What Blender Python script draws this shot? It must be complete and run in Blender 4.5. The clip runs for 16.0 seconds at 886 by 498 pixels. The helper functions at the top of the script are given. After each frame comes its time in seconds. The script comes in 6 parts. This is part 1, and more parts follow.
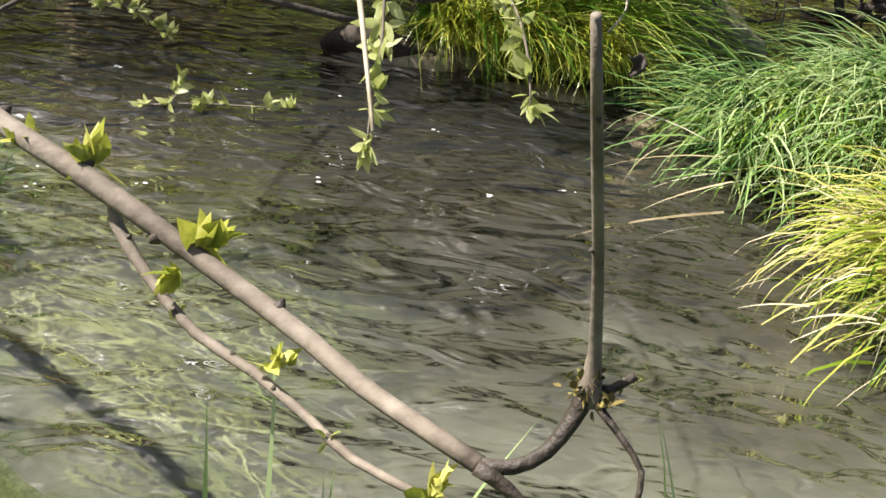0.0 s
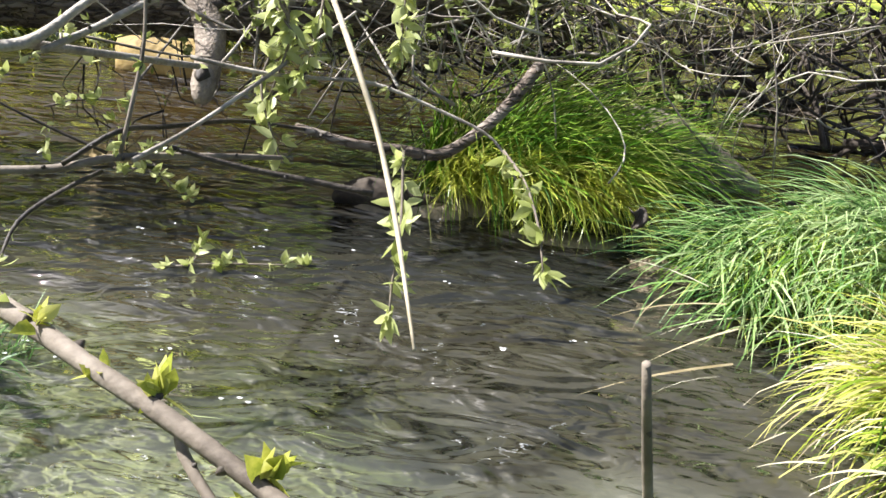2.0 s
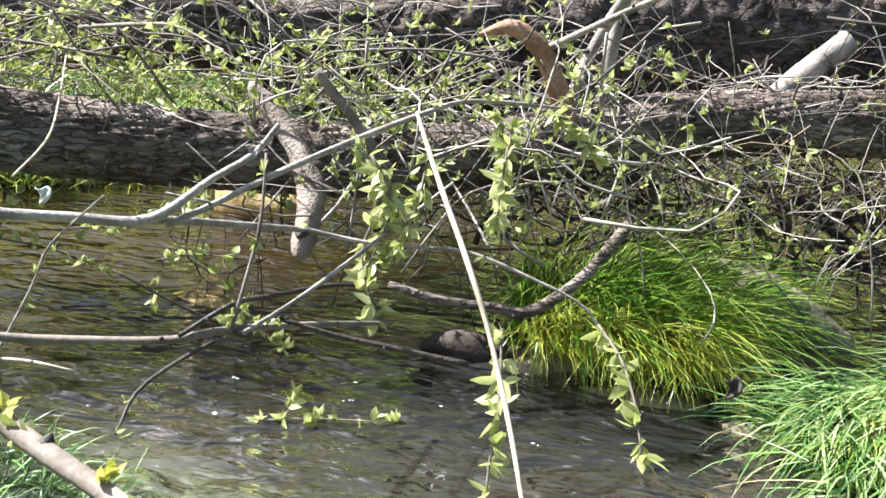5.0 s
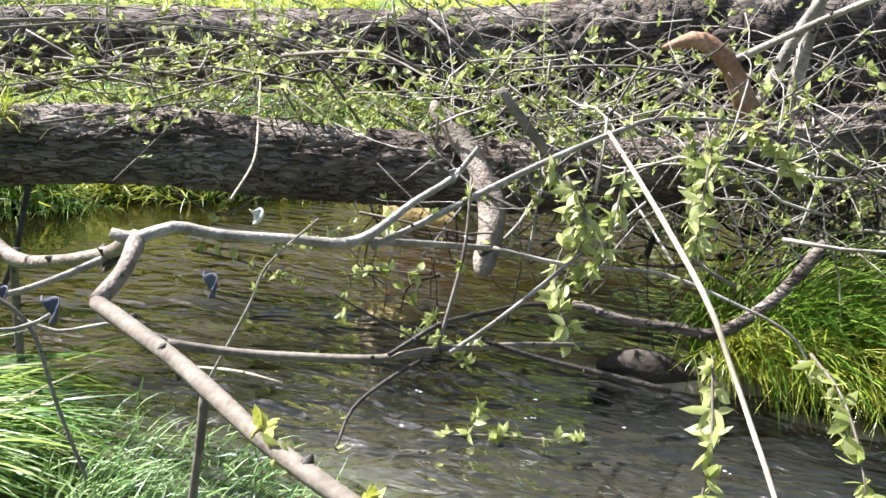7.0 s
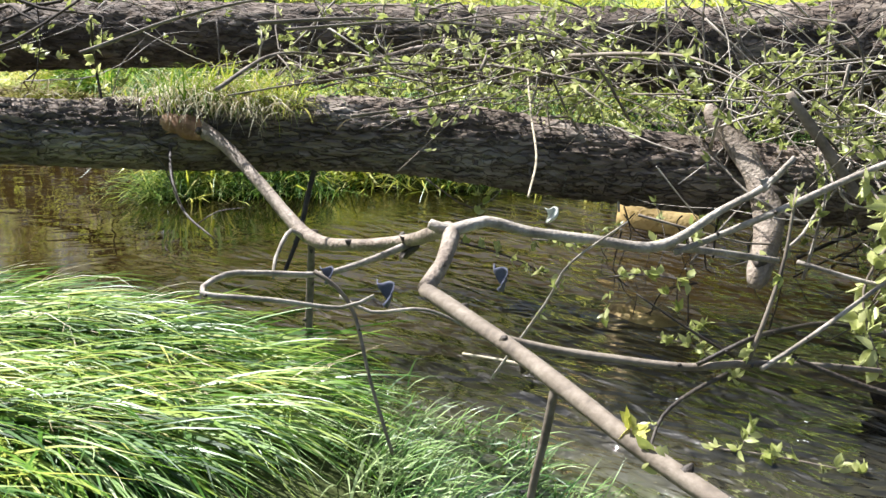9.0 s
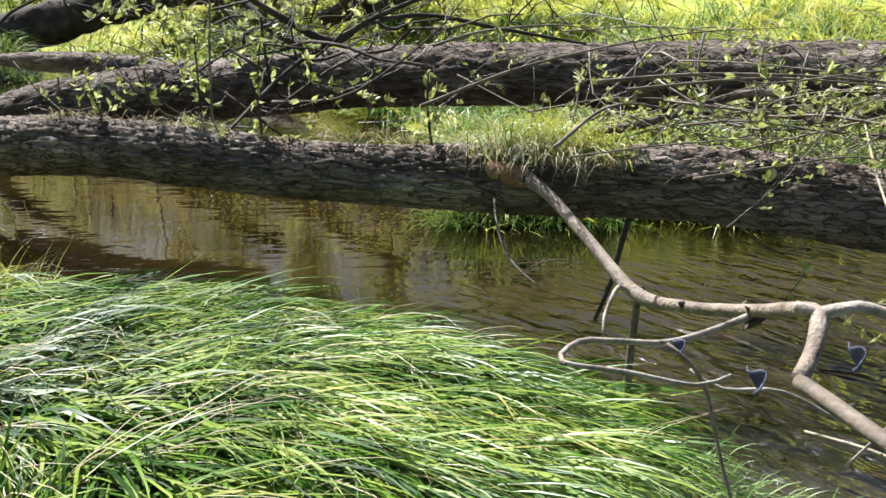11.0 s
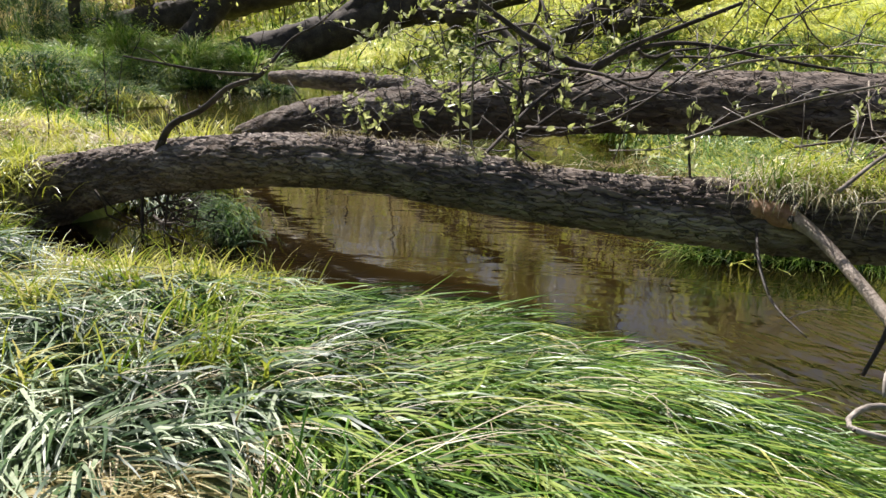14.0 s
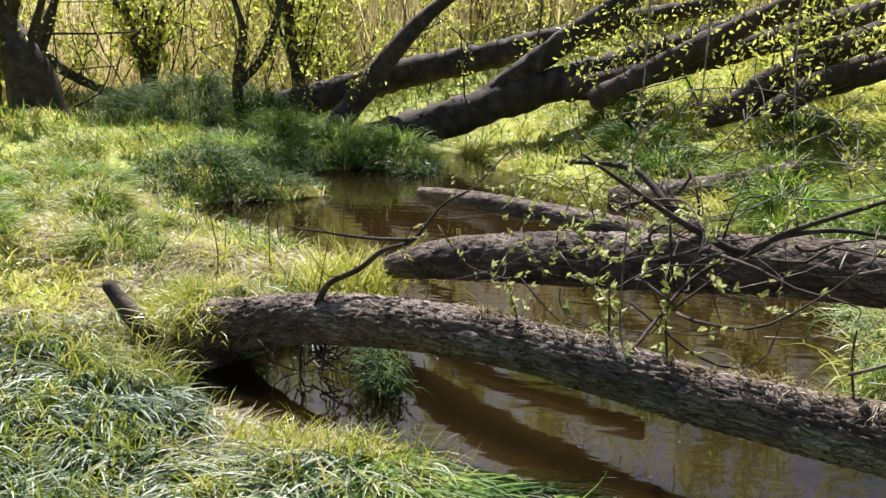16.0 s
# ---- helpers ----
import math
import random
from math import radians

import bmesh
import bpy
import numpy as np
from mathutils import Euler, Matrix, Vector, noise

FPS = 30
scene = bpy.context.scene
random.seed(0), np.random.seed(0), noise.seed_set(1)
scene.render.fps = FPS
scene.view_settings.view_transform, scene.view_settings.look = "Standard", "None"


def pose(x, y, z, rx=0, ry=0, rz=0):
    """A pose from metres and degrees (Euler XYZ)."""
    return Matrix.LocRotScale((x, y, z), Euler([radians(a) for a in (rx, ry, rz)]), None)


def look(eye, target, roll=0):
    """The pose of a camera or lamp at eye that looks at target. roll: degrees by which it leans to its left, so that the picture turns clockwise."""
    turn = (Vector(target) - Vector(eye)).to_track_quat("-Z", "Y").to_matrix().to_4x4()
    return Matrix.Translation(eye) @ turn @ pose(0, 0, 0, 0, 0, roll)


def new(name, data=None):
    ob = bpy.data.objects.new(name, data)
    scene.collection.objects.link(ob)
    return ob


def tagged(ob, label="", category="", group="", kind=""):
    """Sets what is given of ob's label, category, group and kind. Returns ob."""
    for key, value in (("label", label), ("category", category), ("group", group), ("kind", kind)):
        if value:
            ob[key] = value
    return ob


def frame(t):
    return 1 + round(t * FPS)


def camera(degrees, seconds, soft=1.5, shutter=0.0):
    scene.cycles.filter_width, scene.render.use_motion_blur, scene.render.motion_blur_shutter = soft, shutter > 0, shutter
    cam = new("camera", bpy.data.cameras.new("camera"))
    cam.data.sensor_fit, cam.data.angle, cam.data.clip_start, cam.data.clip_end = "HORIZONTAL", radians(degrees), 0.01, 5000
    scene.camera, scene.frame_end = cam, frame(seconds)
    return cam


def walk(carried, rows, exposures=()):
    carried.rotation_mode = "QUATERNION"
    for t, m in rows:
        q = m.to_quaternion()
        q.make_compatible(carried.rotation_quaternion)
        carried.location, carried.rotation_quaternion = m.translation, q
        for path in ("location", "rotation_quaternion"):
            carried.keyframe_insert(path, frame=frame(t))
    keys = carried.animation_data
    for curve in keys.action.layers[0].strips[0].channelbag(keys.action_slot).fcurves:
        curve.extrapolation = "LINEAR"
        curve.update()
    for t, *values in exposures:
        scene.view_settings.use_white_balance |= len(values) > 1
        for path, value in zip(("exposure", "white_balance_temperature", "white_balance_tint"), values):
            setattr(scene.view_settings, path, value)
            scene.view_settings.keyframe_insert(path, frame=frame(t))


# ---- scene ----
cam = camera(55.1, 16.0)
PATH = [
    (0, (0.06, -0.02, 0.959), (0.007, 1.715, -0.034), 8.2),
    (0.5, (0.044, -0.009, 0.989), (-0.02, 1.765, 0.067), 7.8),
    (1, (0.03, -0.027, 1.025), (-0.045, 1.788, 0.189), 7.0),
    (1.5, (0.019, -0.032, 1.047), (-0.062, 1.808, 0.269), 6.5),
    (2, (0.012, -0.043, 1.071), (-0.081, 1.811, 0.326), 6.2),
    (2.5, (-0.006, -0.051, 1.087), (-0.111, 1.824, 0.399), 5.9),
    (3, (-0.015, -0.055, 1.101), (-0.155, 1.831, 0.449), 5.7),
    (3.5, (-0.026, -0.058, 1.117), (-0.211, 1.834, 0.494), 5.6),
    (4, (-0.025, -0.039, 1.11), (-0.268, 1.867, 0.556), 5.4),
    (4.2, (-0.033, -0.041, 1.134), (-0.287, 1.87, 0.6), 5.5),
    (6.3, (-0.089, -0.066, 1.202), (-0.565, 1.819, 0.731), 4.4),
    (6.5, (-0.116, -0.065, 1.203), (-0.636, 1.805, 0.725), 4.1),
    (7, (-0.183, -0.088, 1.211), (-0.806, 1.746, 0.713), 3.6),
    (7.5, (-0.236, -0.113, 1.205), (-0.982, 1.672, 0.696), 3.5),
    (8, (-0.29, -0.146, 1.202), (-1.114, 1.6, 0.681), 3.9),
    (8.2, (-0.321, -0.166, 1.202), (-1.182, 1.561, 0.675), 4.0),
    (10.3, (-0.544, -0.316, 1.304), (-1.813, 1.132, 0.761), 2.9),
    (10.5, (-0.57, -0.342, 1.327), (-1.88, 1.068, 0.782), 2.6),
    (11, (-0.618, -0.388, 1.349), (-2.072, 0.872, 0.801), 2.1),
    (11.5, (-0.631, -0.408, 1.366), (-2.178, 0.733, 0.816), 1.7),
    (12, (-0.643, -0.42, 1.378), (-2.242, 0.654, 0.839), 2.1),
    (12.5, (-0.673, -0.463, 1.391), (-2.321, 0.533, 0.851), 2.0),
    (13, (-0.692, -0.484, 1.388), (-2.375, 0.452, 0.849), 2.1),
    (13.5, (-0.693, -0.505, 1.391), (-2.398, 0.389, 0.85), 2.2),
    (14, (-0.696, -0.519, 1.399), (-2.427, 0.329, 0.867), 2.1),
    (14.5, (-0.708, -0.528, 1.433), (-2.479, 0.239, 0.91), 2.3),
    (15, (-0.759, -0.535, 1.575), (-2.581, 0.126, 1.081), 1.8),
    (15.5, (-0.789, -0.528, 1.781), (-2.641, 0.07, 1.318), 0.9),
    (16, (-0.802, -0.542, 2.101), (-2.672, 0.008, 1.651), 0.3),
]
walk(cam, [(t, look(eye, target, roll)) for t, eye, target, roll in PATH],
     [(0, 1.22, 6600, 10), (1.5, 1.48, 6300, 10), (2.5, 1.58, 6050, 10), (4, 1.85, 5900, 10), (6.5, 1.80, 5900, 10), (8, 1.62, 6150, 10), (11, 1.18, 6200, 10), (13, 0.96, 6350, 11), (14.5, 0.94, 6500, 14), (16, 0.99, 6350, 16)])

# ---- light ----
SUN_DIR = Vector((-0.80, 0.06, 1.0)).normalized()
world = bpy.data.worlds.new("sky")
scene.world = world
world.use_nodes = True
wn = world.node_tree.nodes
sky = wn.new("ShaderNodeTexSky")
sky.sky_type = "NISHITA"
sky.sun_disc = False
sky.dust_density = 4.0
sky.ozone_density = 4.0
sky.sun_elevation = math.asin(SUN_DIR.z)
sky.sun_rotation = math.atan2(SUN_DIR.x, SUN_DIR.y)
world.node_tree.links.new(sky.outputs["Color"], wn["Background"].inputs["Color"])
wn["Background"].inputs["Strength"].default_value = 0.060
sun_data = bpy.data.lights.new("sun", "SUN")
sun_data.energy, sun_data.angle, sun_data.color = 5.0, radians(0.6), (1.0, 0.96, 0.93)
sun = new("sun", sun_data)
sun.matrix_world = look(SUN_DIR * 40, (0, 0, 0))


# ---- materials ----
def material(name, colors, rough=0.6, grain=8.0, coord="Object", stretch=(1, 1, 1), bump=0.0, bump_scale=40.0,
             island=0.0, translucent=None, spec=0.4, random_object=0.0, turn=0.0):
    """A Principled surface: colours mixed by two scales of noise, with relief and a random shift per piece."""
    m = bpy.data.materials.new(name)
    m.use_nodes = True
    nt = m.node_tree
    n, link = nt.nodes, nt.links.new
    bsdf = n["Principled BSDF"]
    tc = n.new("ShaderNodeTexCoord")
    mp = n.new("ShaderNodeMapping")
    mp.vector_type = "TEXTURE"
    mp.inputs["Scale"].default_value = [1 / s for s in stretch]
    mp.inputs["Rotation"].default_value = (0, 0, radians(turn))
    link(tc.outputs[coord], mp.inputs["Vector"])
    big = n.new("ShaderNodeTexNoise")
    big.inputs["Scale"].default_value = grain
    big.inputs["Detail"].default_value = 4
    small = n.new("ShaderNodeTexNoise")
    small.inputs["Scale"].default_value = grain * 7
    small.inputs["Detail"].default_value = 3
    link(mp.outputs["Vector"], big.inputs["Vector"])
    link(mp.outputs["Vector"], small.inputs["Vector"])
    mix = n.new("ShaderNodeMath")
    mix.operation = "MULTIPLY_ADD"
    link(small.outputs["Fac"], mix.inputs[0])
    mix.inputs[1].default_value = 0.45
    half = n.new("ShaderNodeMath")
    half.operation = "MULTIPLY_ADD"
    link(big.outputs["Fac"], half.inputs[0])
    half.inputs[1].default_value = 0.95
    half.inputs[2].default_value = -0.2
    link(half.outputs[0], mix.inputs[2])
    value = mix.outputs[0]
    for amount, node, out in ((island, "ShaderNodeNewGeometry", "Random Per Island"), (random_object, "ShaderNodeObjectInfo", "Random")):
        if amount:
            src = n.new(node)
            add = n.new("ShaderNodeMath")
            add.operation = "MULTIPLY_ADD"
            link(src.outputs[out], add.inputs[0])
            add.inputs[1].default_value = amount
            shift = n.new("ShaderNodeMath")
            shift.operation = "SUBTRACT"
            link(value, shift.inputs[0])
            shift.inputs[1].default_value = amount / 2
            link(shift.outputs[0], add.inputs[2])
            value = add.outputs[0]
    ramp = n.new("ShaderNodeValToRGB")
    els = ramp.color_ramp.elements
    for i, c in enumerate(colors):
        pos = 0.25 + 0.5 * i / max(1, len(colors) - 1)
        e = els[i] if i < 2 else els.new(pos)
        e.position = pos
        e.color = (*c, 1)
    link(value, ramp.inputs["Fac"])
    link(ramp.outputs["Color"], bsdf.inputs["Base Color"])
    bsdf.inputs["Roughness"].default_value = rough
    bsdf.inputs["Specular IOR Level"].default_value = spec
    if bump:
        bn = n.new("ShaderNodeTexNoise")
        bn.inputs["Scale"].default_value = bump_scale
        bn.inputs["Detail"].default_value = 5
        link(mp.outputs["Vector"], bn.inputs["Vector"])
        b = n.new("ShaderNodeBump")
        b.inputs["Strength"].default_value = bump
        b.inputs["Distance"].default_value = 0.02
        link(bn.outputs["Fac"], b.inputs["Height"])
        link(b.outputs["Normal"], bsdf.inputs["Normal"])
    if translucent:
        tr = n.new("ShaderNodeBsdfTranslucent")
        ms = n.new("ShaderNodeMixShader")
        ms.inputs["Fac"].default_value = translucent
        link(ramp.outputs["Color"], tr.inputs["Color"])
        link(bsdf.outputs["BSDF"], ms.inputs[1])
        link(tr.outputs["BSDF"], ms.inputs[2])
        link(ms.outputs["Shader"], n["Material Output"].inputs["Surface"])
    return m


def water_material():
    m = bpy.data.materials.new("stream water")
    m.use_nodes = True
    nt = m.node_tree
    n, link = nt.nodes, nt.links.new
    n.remove(n["Principled BSDF"])
    tc = n.new("ShaderNodeTexCoord")
    heights = []
    for scale, stretch, amount in ((1.7, (1.0, 1.7, 1), 0.9), (4.6, (1.0, 2.0, 1), 0.55), (9.0, (1.0, 2.2, 1), 0.10), (24.0, (1.0, 2.2, 1), 0.012)):
        mp = n.new("ShaderNodeMapping")
        mp.inputs["Scale"].default_value = stretch
        mp.inputs["Rotation"].default_value = (0, 0, radians(-18))
        link(tc.outputs["Object"], mp.inputs["Vector"])
        t = n.new("ShaderNodeTexNoise")
        t.inputs["Scale"].default_value = scale
        t.inputs["Detail"].default_value = 1.6
        t.inputs["Distortion"].default_value = 0.9
        link(mp.outputs["Vector"], t.inputs["Vector"])
        s = n.new("ShaderNodeMath")
        s.operation = "MULTIPLY"
        s.inputs[1].default_value = amount
        link(t.outputs["Fac"], s.inputs[0])
        heights.append(s.outputs[0])
    a = n.new("ShaderNodeMath")
    link(heights[0], a.inputs[0])
    link(heights[1], a.inputs[1])
    b = n.new("ShaderNodeMath")
    link(a.outputs[0], b.inputs[0])
    fine = n.new("ShaderNodeMath")
    link(heights[2], fine.inputs[0])
    link(heights[3], fine.inputs[1])
    link(fine.outputs[0], b.inputs[1])
    # the riffle runs rough east of the logs, the pool west of them lies calm
    sep = n.new("ShaderNodeSeparateXYZ")
    link(tc.outputs["Object"], sep.inputs[0])
    rough = n.new("ShaderNodeMapRange")
    rough.interpolation_type = "SMOOTHSTEP"
    rough.inputs["From Min"].default_value, rough.inputs["From Max"].default_value = -3.8, -0.9
    link(sep.outputs["X"], rough.inputs["Value"])
    lively = n.new("ShaderNodeMath")
    lively.operation = "MULTIPLY"
    link(b.outputs[0], lively.inputs[0])
    link(rough.outputs[0], lively.inputs[1])
    total = lively.outputs[0]
    for scale, amount in ((5.0, 0.011), (14.0, 0.0035)):
        mp = n.new("ShaderNodeMapping")
        mp.vector_type = "TEXTURE"
        mp.inputs["Rotation"].default_value = (0, 0, radians(62))
        mp.inputs["Scale"].default_value = (2.4, 1, 1)
        link(tc.outputs["Object"], mp.inputs["Vector"])
        t = n.new("ShaderNodeTexNoise")
        t.inputs["Scale"].default_value, t.inputs["Detail"].default_value = scale, 1.5
        link(mp.outputs["Vector"], t.inputs["Vector"])
        add = n.new("ShaderNodeMath")
        add.operation = "MULTIPLY_ADD"
        link(t.outputs["Fac"], add.inputs[0])
        add.inputs[1].default_value = amount
        link(total, add.inputs[2])
        total = add.outputs[0]
    bump = n.new("ShaderNodeBump")
    bump.inputs["Distance"].default_value = 0.22
    link(total, bump.inputs["Height"])
    # deep brown pool in the west, shallow cloudy riffle in the east
    deep = n.new("ShaderNodeMapRange")
    deep.interpolation_type = "SMOOTHSTEP"
    deep.inputs["From Min"].default_value, deep.inputs["From Max"].default_value = -3.4, -0.9
    link(sep.outputs["X"], deep.inputs["Value"])
    behind = n.new("ShaderNodeMapRange")
    behind.interpolation_type = "SMOOTHSTEP"
    behind.inputs["From Min"].default_value, behind.inputs["From Max"].default_value = 4.2, 2.9
    link(sep.outputs["Y"], behind.inputs["Value"])
    both = n.new("ShaderNodeMath")
    both.operation = "MULTIPLY"
    link(deep.outputs[0], both.inputs[0])
    link(behind.outputs[0], both.inputs[1])
    deep = both

    def by_depth(a, c):
        mix = n.new("ShaderNodeMixRGB")
        mix.inputs["Color1"].default_value, mix.inputs["Color2"].default_value = (*a, 1), (*c, 1)
        link(deep.outputs[0], mix.inputs["Fac"])
        return mix.outputs["Color"]

    clear = n.new("ShaderNodeBsdfRefraction")
    clear.inputs["IOR"].default_value = 1.33
    blur = n.new("ShaderNodeMapRange")
    blur.inputs["To Min"].default_value, blur.inputs["To Max"].default_value = 0.55, 0.28
    link(deep.outputs[0], blur.inputs["Value"])
    link(blur.outputs[0], clear.inputs["Roughness"])
    link(bump.outputs["Normal"], clear.inputs["Normal"])
    link(by_depth((0.12, 0.095, 0.04), (0.175, 0.16, 0.12)), clear.inputs["Color"])
    # sky glare along the near shore, put into the colour of the silty water
    lean = n.new("ShaderNodeMath")
    lean.operation = "MULTIPLY_ADD"
    link(sep.outputs["X"], lean.inputs[0])
    lean.inputs[1].default_value = 0.3
    link(sep.outputs["Y"], lean.inputs[2])
    stir = n.new("ShaderNodeMath")
    stir.operation = "MULTIPLY_ADD"
    link(heights[0], stir.inputs[0])
    stir.inputs[1].default_value = 0.9
    link(lean.outputs[0], stir.inputs[2])
    near_glare = n.new("ShaderNodeMapRange")
    near_glare.interpolation_type = "SMOOTHSTEP"
    near_glare.inputs["From Min"].default_value, near_glare.inputs["From Max"].default_value = 2.1, 1.4
    link(stir.outputs[0], near_glare.inputs["Value"])
    sky_glare = n.new("ShaderNodeMath")
    sky_glare.operation = "MULTIPLY"
    link(near_glare.outputs[0], sky_glare.inputs[0])
    link(deep.outputs[0], sky_glare.inputs[1])
    pale = n.new("ShaderNodeMixRGB")
    pale.inputs["Color2"].default_value = (0.46, 0.465, 0.37, 1)
    link(sky_glare.outputs[0], pale.inputs["Fac"])
    link(clear.inputs["Color"].links[0].from_socket, pale.inputs["Color1"])
    link(pale.outputs["Color"], clear.inputs["Color"])
    # brown silt in the pool; the riffle's grey also imitates reflected sky
    silt = n.new("ShaderNodeBsdfDiffuse")
    link(by_depth((0.11, 0.077, 0.032), (0.19, 0.195, 0.16)), silt.inputs["Color"])
    body = n.new("ShaderNodeMixShader")
    cloud = n.new("ShaderNodeMapRange")
    cloud.inputs["To Min"].default_value, cloud.inputs["To Max"].default_value = 0.05, 0.07
    link(deep.outputs[0], cloud.inputs["Value"])
    share = n.new("ShaderNodeMath")
    share.operation = "MULTIPLY_ADD"
    link(sky_glare.outputs[0], share.inputs[0])
    share.inputs[1].default_value = 0.17
    link(cloud.outputs[0], share.inputs[2])
    link(share.outputs[0], body.inputs["Fac"])
    link(clear.outputs[0], body.inputs[1])
    link(silt.outputs[0], body.inputs[2])
    gloss = n.new("ShaderNodeBsdfGlossy")
    gloss.inputs["Roughness"].default_value = 0.02
    link(bump.outputs["Normal"], gloss.inputs["Normal"])
    fres = n.new("ShaderNodeFresnel")
    dense = n.new("ShaderNodeMapRange")
    dense.inputs["To Min"].default_value, dense.inputs["To Max"].default_value = 1.58, 1.6
    link(deep.outputs[0], dense.inputs["Value"])
    link(dense.outputs[0], fres.inputs["IOR"])
    link(bump.outputs["Normal"], fres.inputs["Normal"])
    top = n.new("ShaderNodeMixShader")
    link(fres.outputs[0], top.inputs["Fac"])
    link(body.outputs[0], top.inputs[1])
    link(gloss.outputs[0], top.inputs[2])
    link(top.outputs[0], n["Material Output"].inputs["Surface"])
    return m


WATER = water_material()
SOIL = material("wet bank soil", [(0.06, 0.042, 0.016), (0.115, 0.084, 0.034), (0.17, 0.13, 0.055)], rough=0.85, grain=1.6, bump=0.8, bump_scale=25)
def turf_over(m):
    """Lets a thin sward of moss and grass roots cover the soil wherever it stands clear of the water."""
    n, link = m.node_tree.nodes, m.node_tree.links.new
    bsdf = n["Principled BSDF"]
    soil = bsdf.inputs["Base Color"].links[0].from_socket
    geo = n.new("ShaderNodeNewGeometry")
    sep = n.new("ShaderNodeSeparateXYZ")
    link(geo.outputs["Position"], sep.inputs[0])
    rng = n.new("ShaderNodeMapRange")
    rng.inputs["From Min"].default_value, rng.inputs["From Max"].default_value = -0.05, 0.01
    link(sep.outputs["Z"], rng.inputs["Value"])
    t = n.new("ShaderNodeTexNoise")
    t.inputs["Scale"].default_value, t.inputs["Detail"].default_value = 3.0, 6
    link(geo.outputs["Position"], t.inputs["Vector"])
    ramp = n.new("ShaderNodeValToRGB")
    ramp.color_ramp.elements[0].position, ramp.color_ramp.elements[0].color = 0.3, (0.018, 0.03, 0.006, 1)
    ramp.color_ramp.elements[1].position, ramp.color_ramp.elements[1].color = 0.7, (0.07, 0.085, 0.016, 1)
    link(t.outputs["Fac"], ramp.inputs["Fac"])
    # short turf on the open flats and far slope, sunlit brightness in its lime
    lime = n.new("ShaderNodeValToRGB")
    lime.color_ramp.elements[0].position, lime.color_ramp.elements[0].color = 0.35, (0.15, 0.21, 0.02, 1)
    lime.color_ramp.elements[1].position, lime.color_ramp.elements[1].color = 0.65, (0.42, 0.45, 0.06, 1)
    link(t.outputs["Fac"], lime.inputs["Fac"])
    west = n.new("ShaderNodeMapRange")
    west.inputs["From Min"].default_value, west.inputs["From Max"].default_value = -6.2, -7.4
    link(sep.outputs["X"], west.inputs["Value"])
    north = n.new("ShaderNodeMapRange")
    north.inputs["From Min"].default_value, north.inputs["From Max"].default_value = 6.4, 8.4
    link(sep.outputs["Y"], north.inputs["Value"])
    most = n.new("ShaderNodeMath")
    most.operation = "MAXIMUM"
    link(west.outputs[0], most.inputs[0])
    link(north.outputs[0], most.inputs[1])
    sward = n.new("ShaderNodeMixRGB")
    link(most.outputs[0], sward.inputs["Fac"])
    link(ramp.outputs["Color"], sward.inputs["Color1"])
    link(lime.outputs["Color"], sward.inputs["Color2"])
    east = n.new("ShaderNodeMapRange")
    east.inputs["From Min"].default_value, east.inputs["From Max"].default_value = -3.2, -1.4
    link(sep.outputs["X"], east.inputs["Value"])
    south = n.new("ShaderNodeMapRange")
    south.inputs["From Min"].default_value, south.inputs["From Max"].default_value = 4.0, 3.2
    link(sep.outputs["Y"], south.inputs["Value"])
    stony = n.new("ShaderNodeMath")
    stony.operation = "MULTIPLY"
    link(east.outputs[0], stony.inputs[0])
    link(south.outputs[0], stony.inputs[1])
    v = n.new("ShaderNodeTexVoronoi")
    v.inputs["Scale"].default_value = 22
    link(geo.outputs["Position"], v.inputs["Vector"])
    peb = n.new("ShaderNodeMixRGB")
    peb.inputs["Color1"].default_value, peb.inputs["Color2"].default_value = (0.10, 0.097, 0.075, 1), (0.27, 0.265, 0.215, 1)
    link(v.outputs["Color"], peb.inputs["Fac"])
    gravel = n.new("ShaderNodeMixRGB")
    link(stony.outputs[0], gravel.inputs["Fac"])
    link(soil, gravel.inputs["Color1"])
    link(peb.outputs["Color"], gravel.inputs["Color2"])
    soil = gravel.outputs["Color"]
    mix = n.new("ShaderNodeMixRGB")
    link(rng.outputs[0], mix.inputs["Fac"])
    link(soil, mix.inputs["Color1"])
    link(sward.outputs["Color"], mix.inputs["Color2"])
    link(mix.outputs["Color"], bsdf.inputs["Base Color"])


turf_over(SOIL)
BARK = material("willow bark", [(0.075, 0.054, 0.038), (0.17, 0.13, 0.098), (0.33, 0.28, 0.23)], rough=0.85, grain=5, bump=0.5, bump_scale=60, stretch=(0.4, 1.3, 1.3), turn=31)


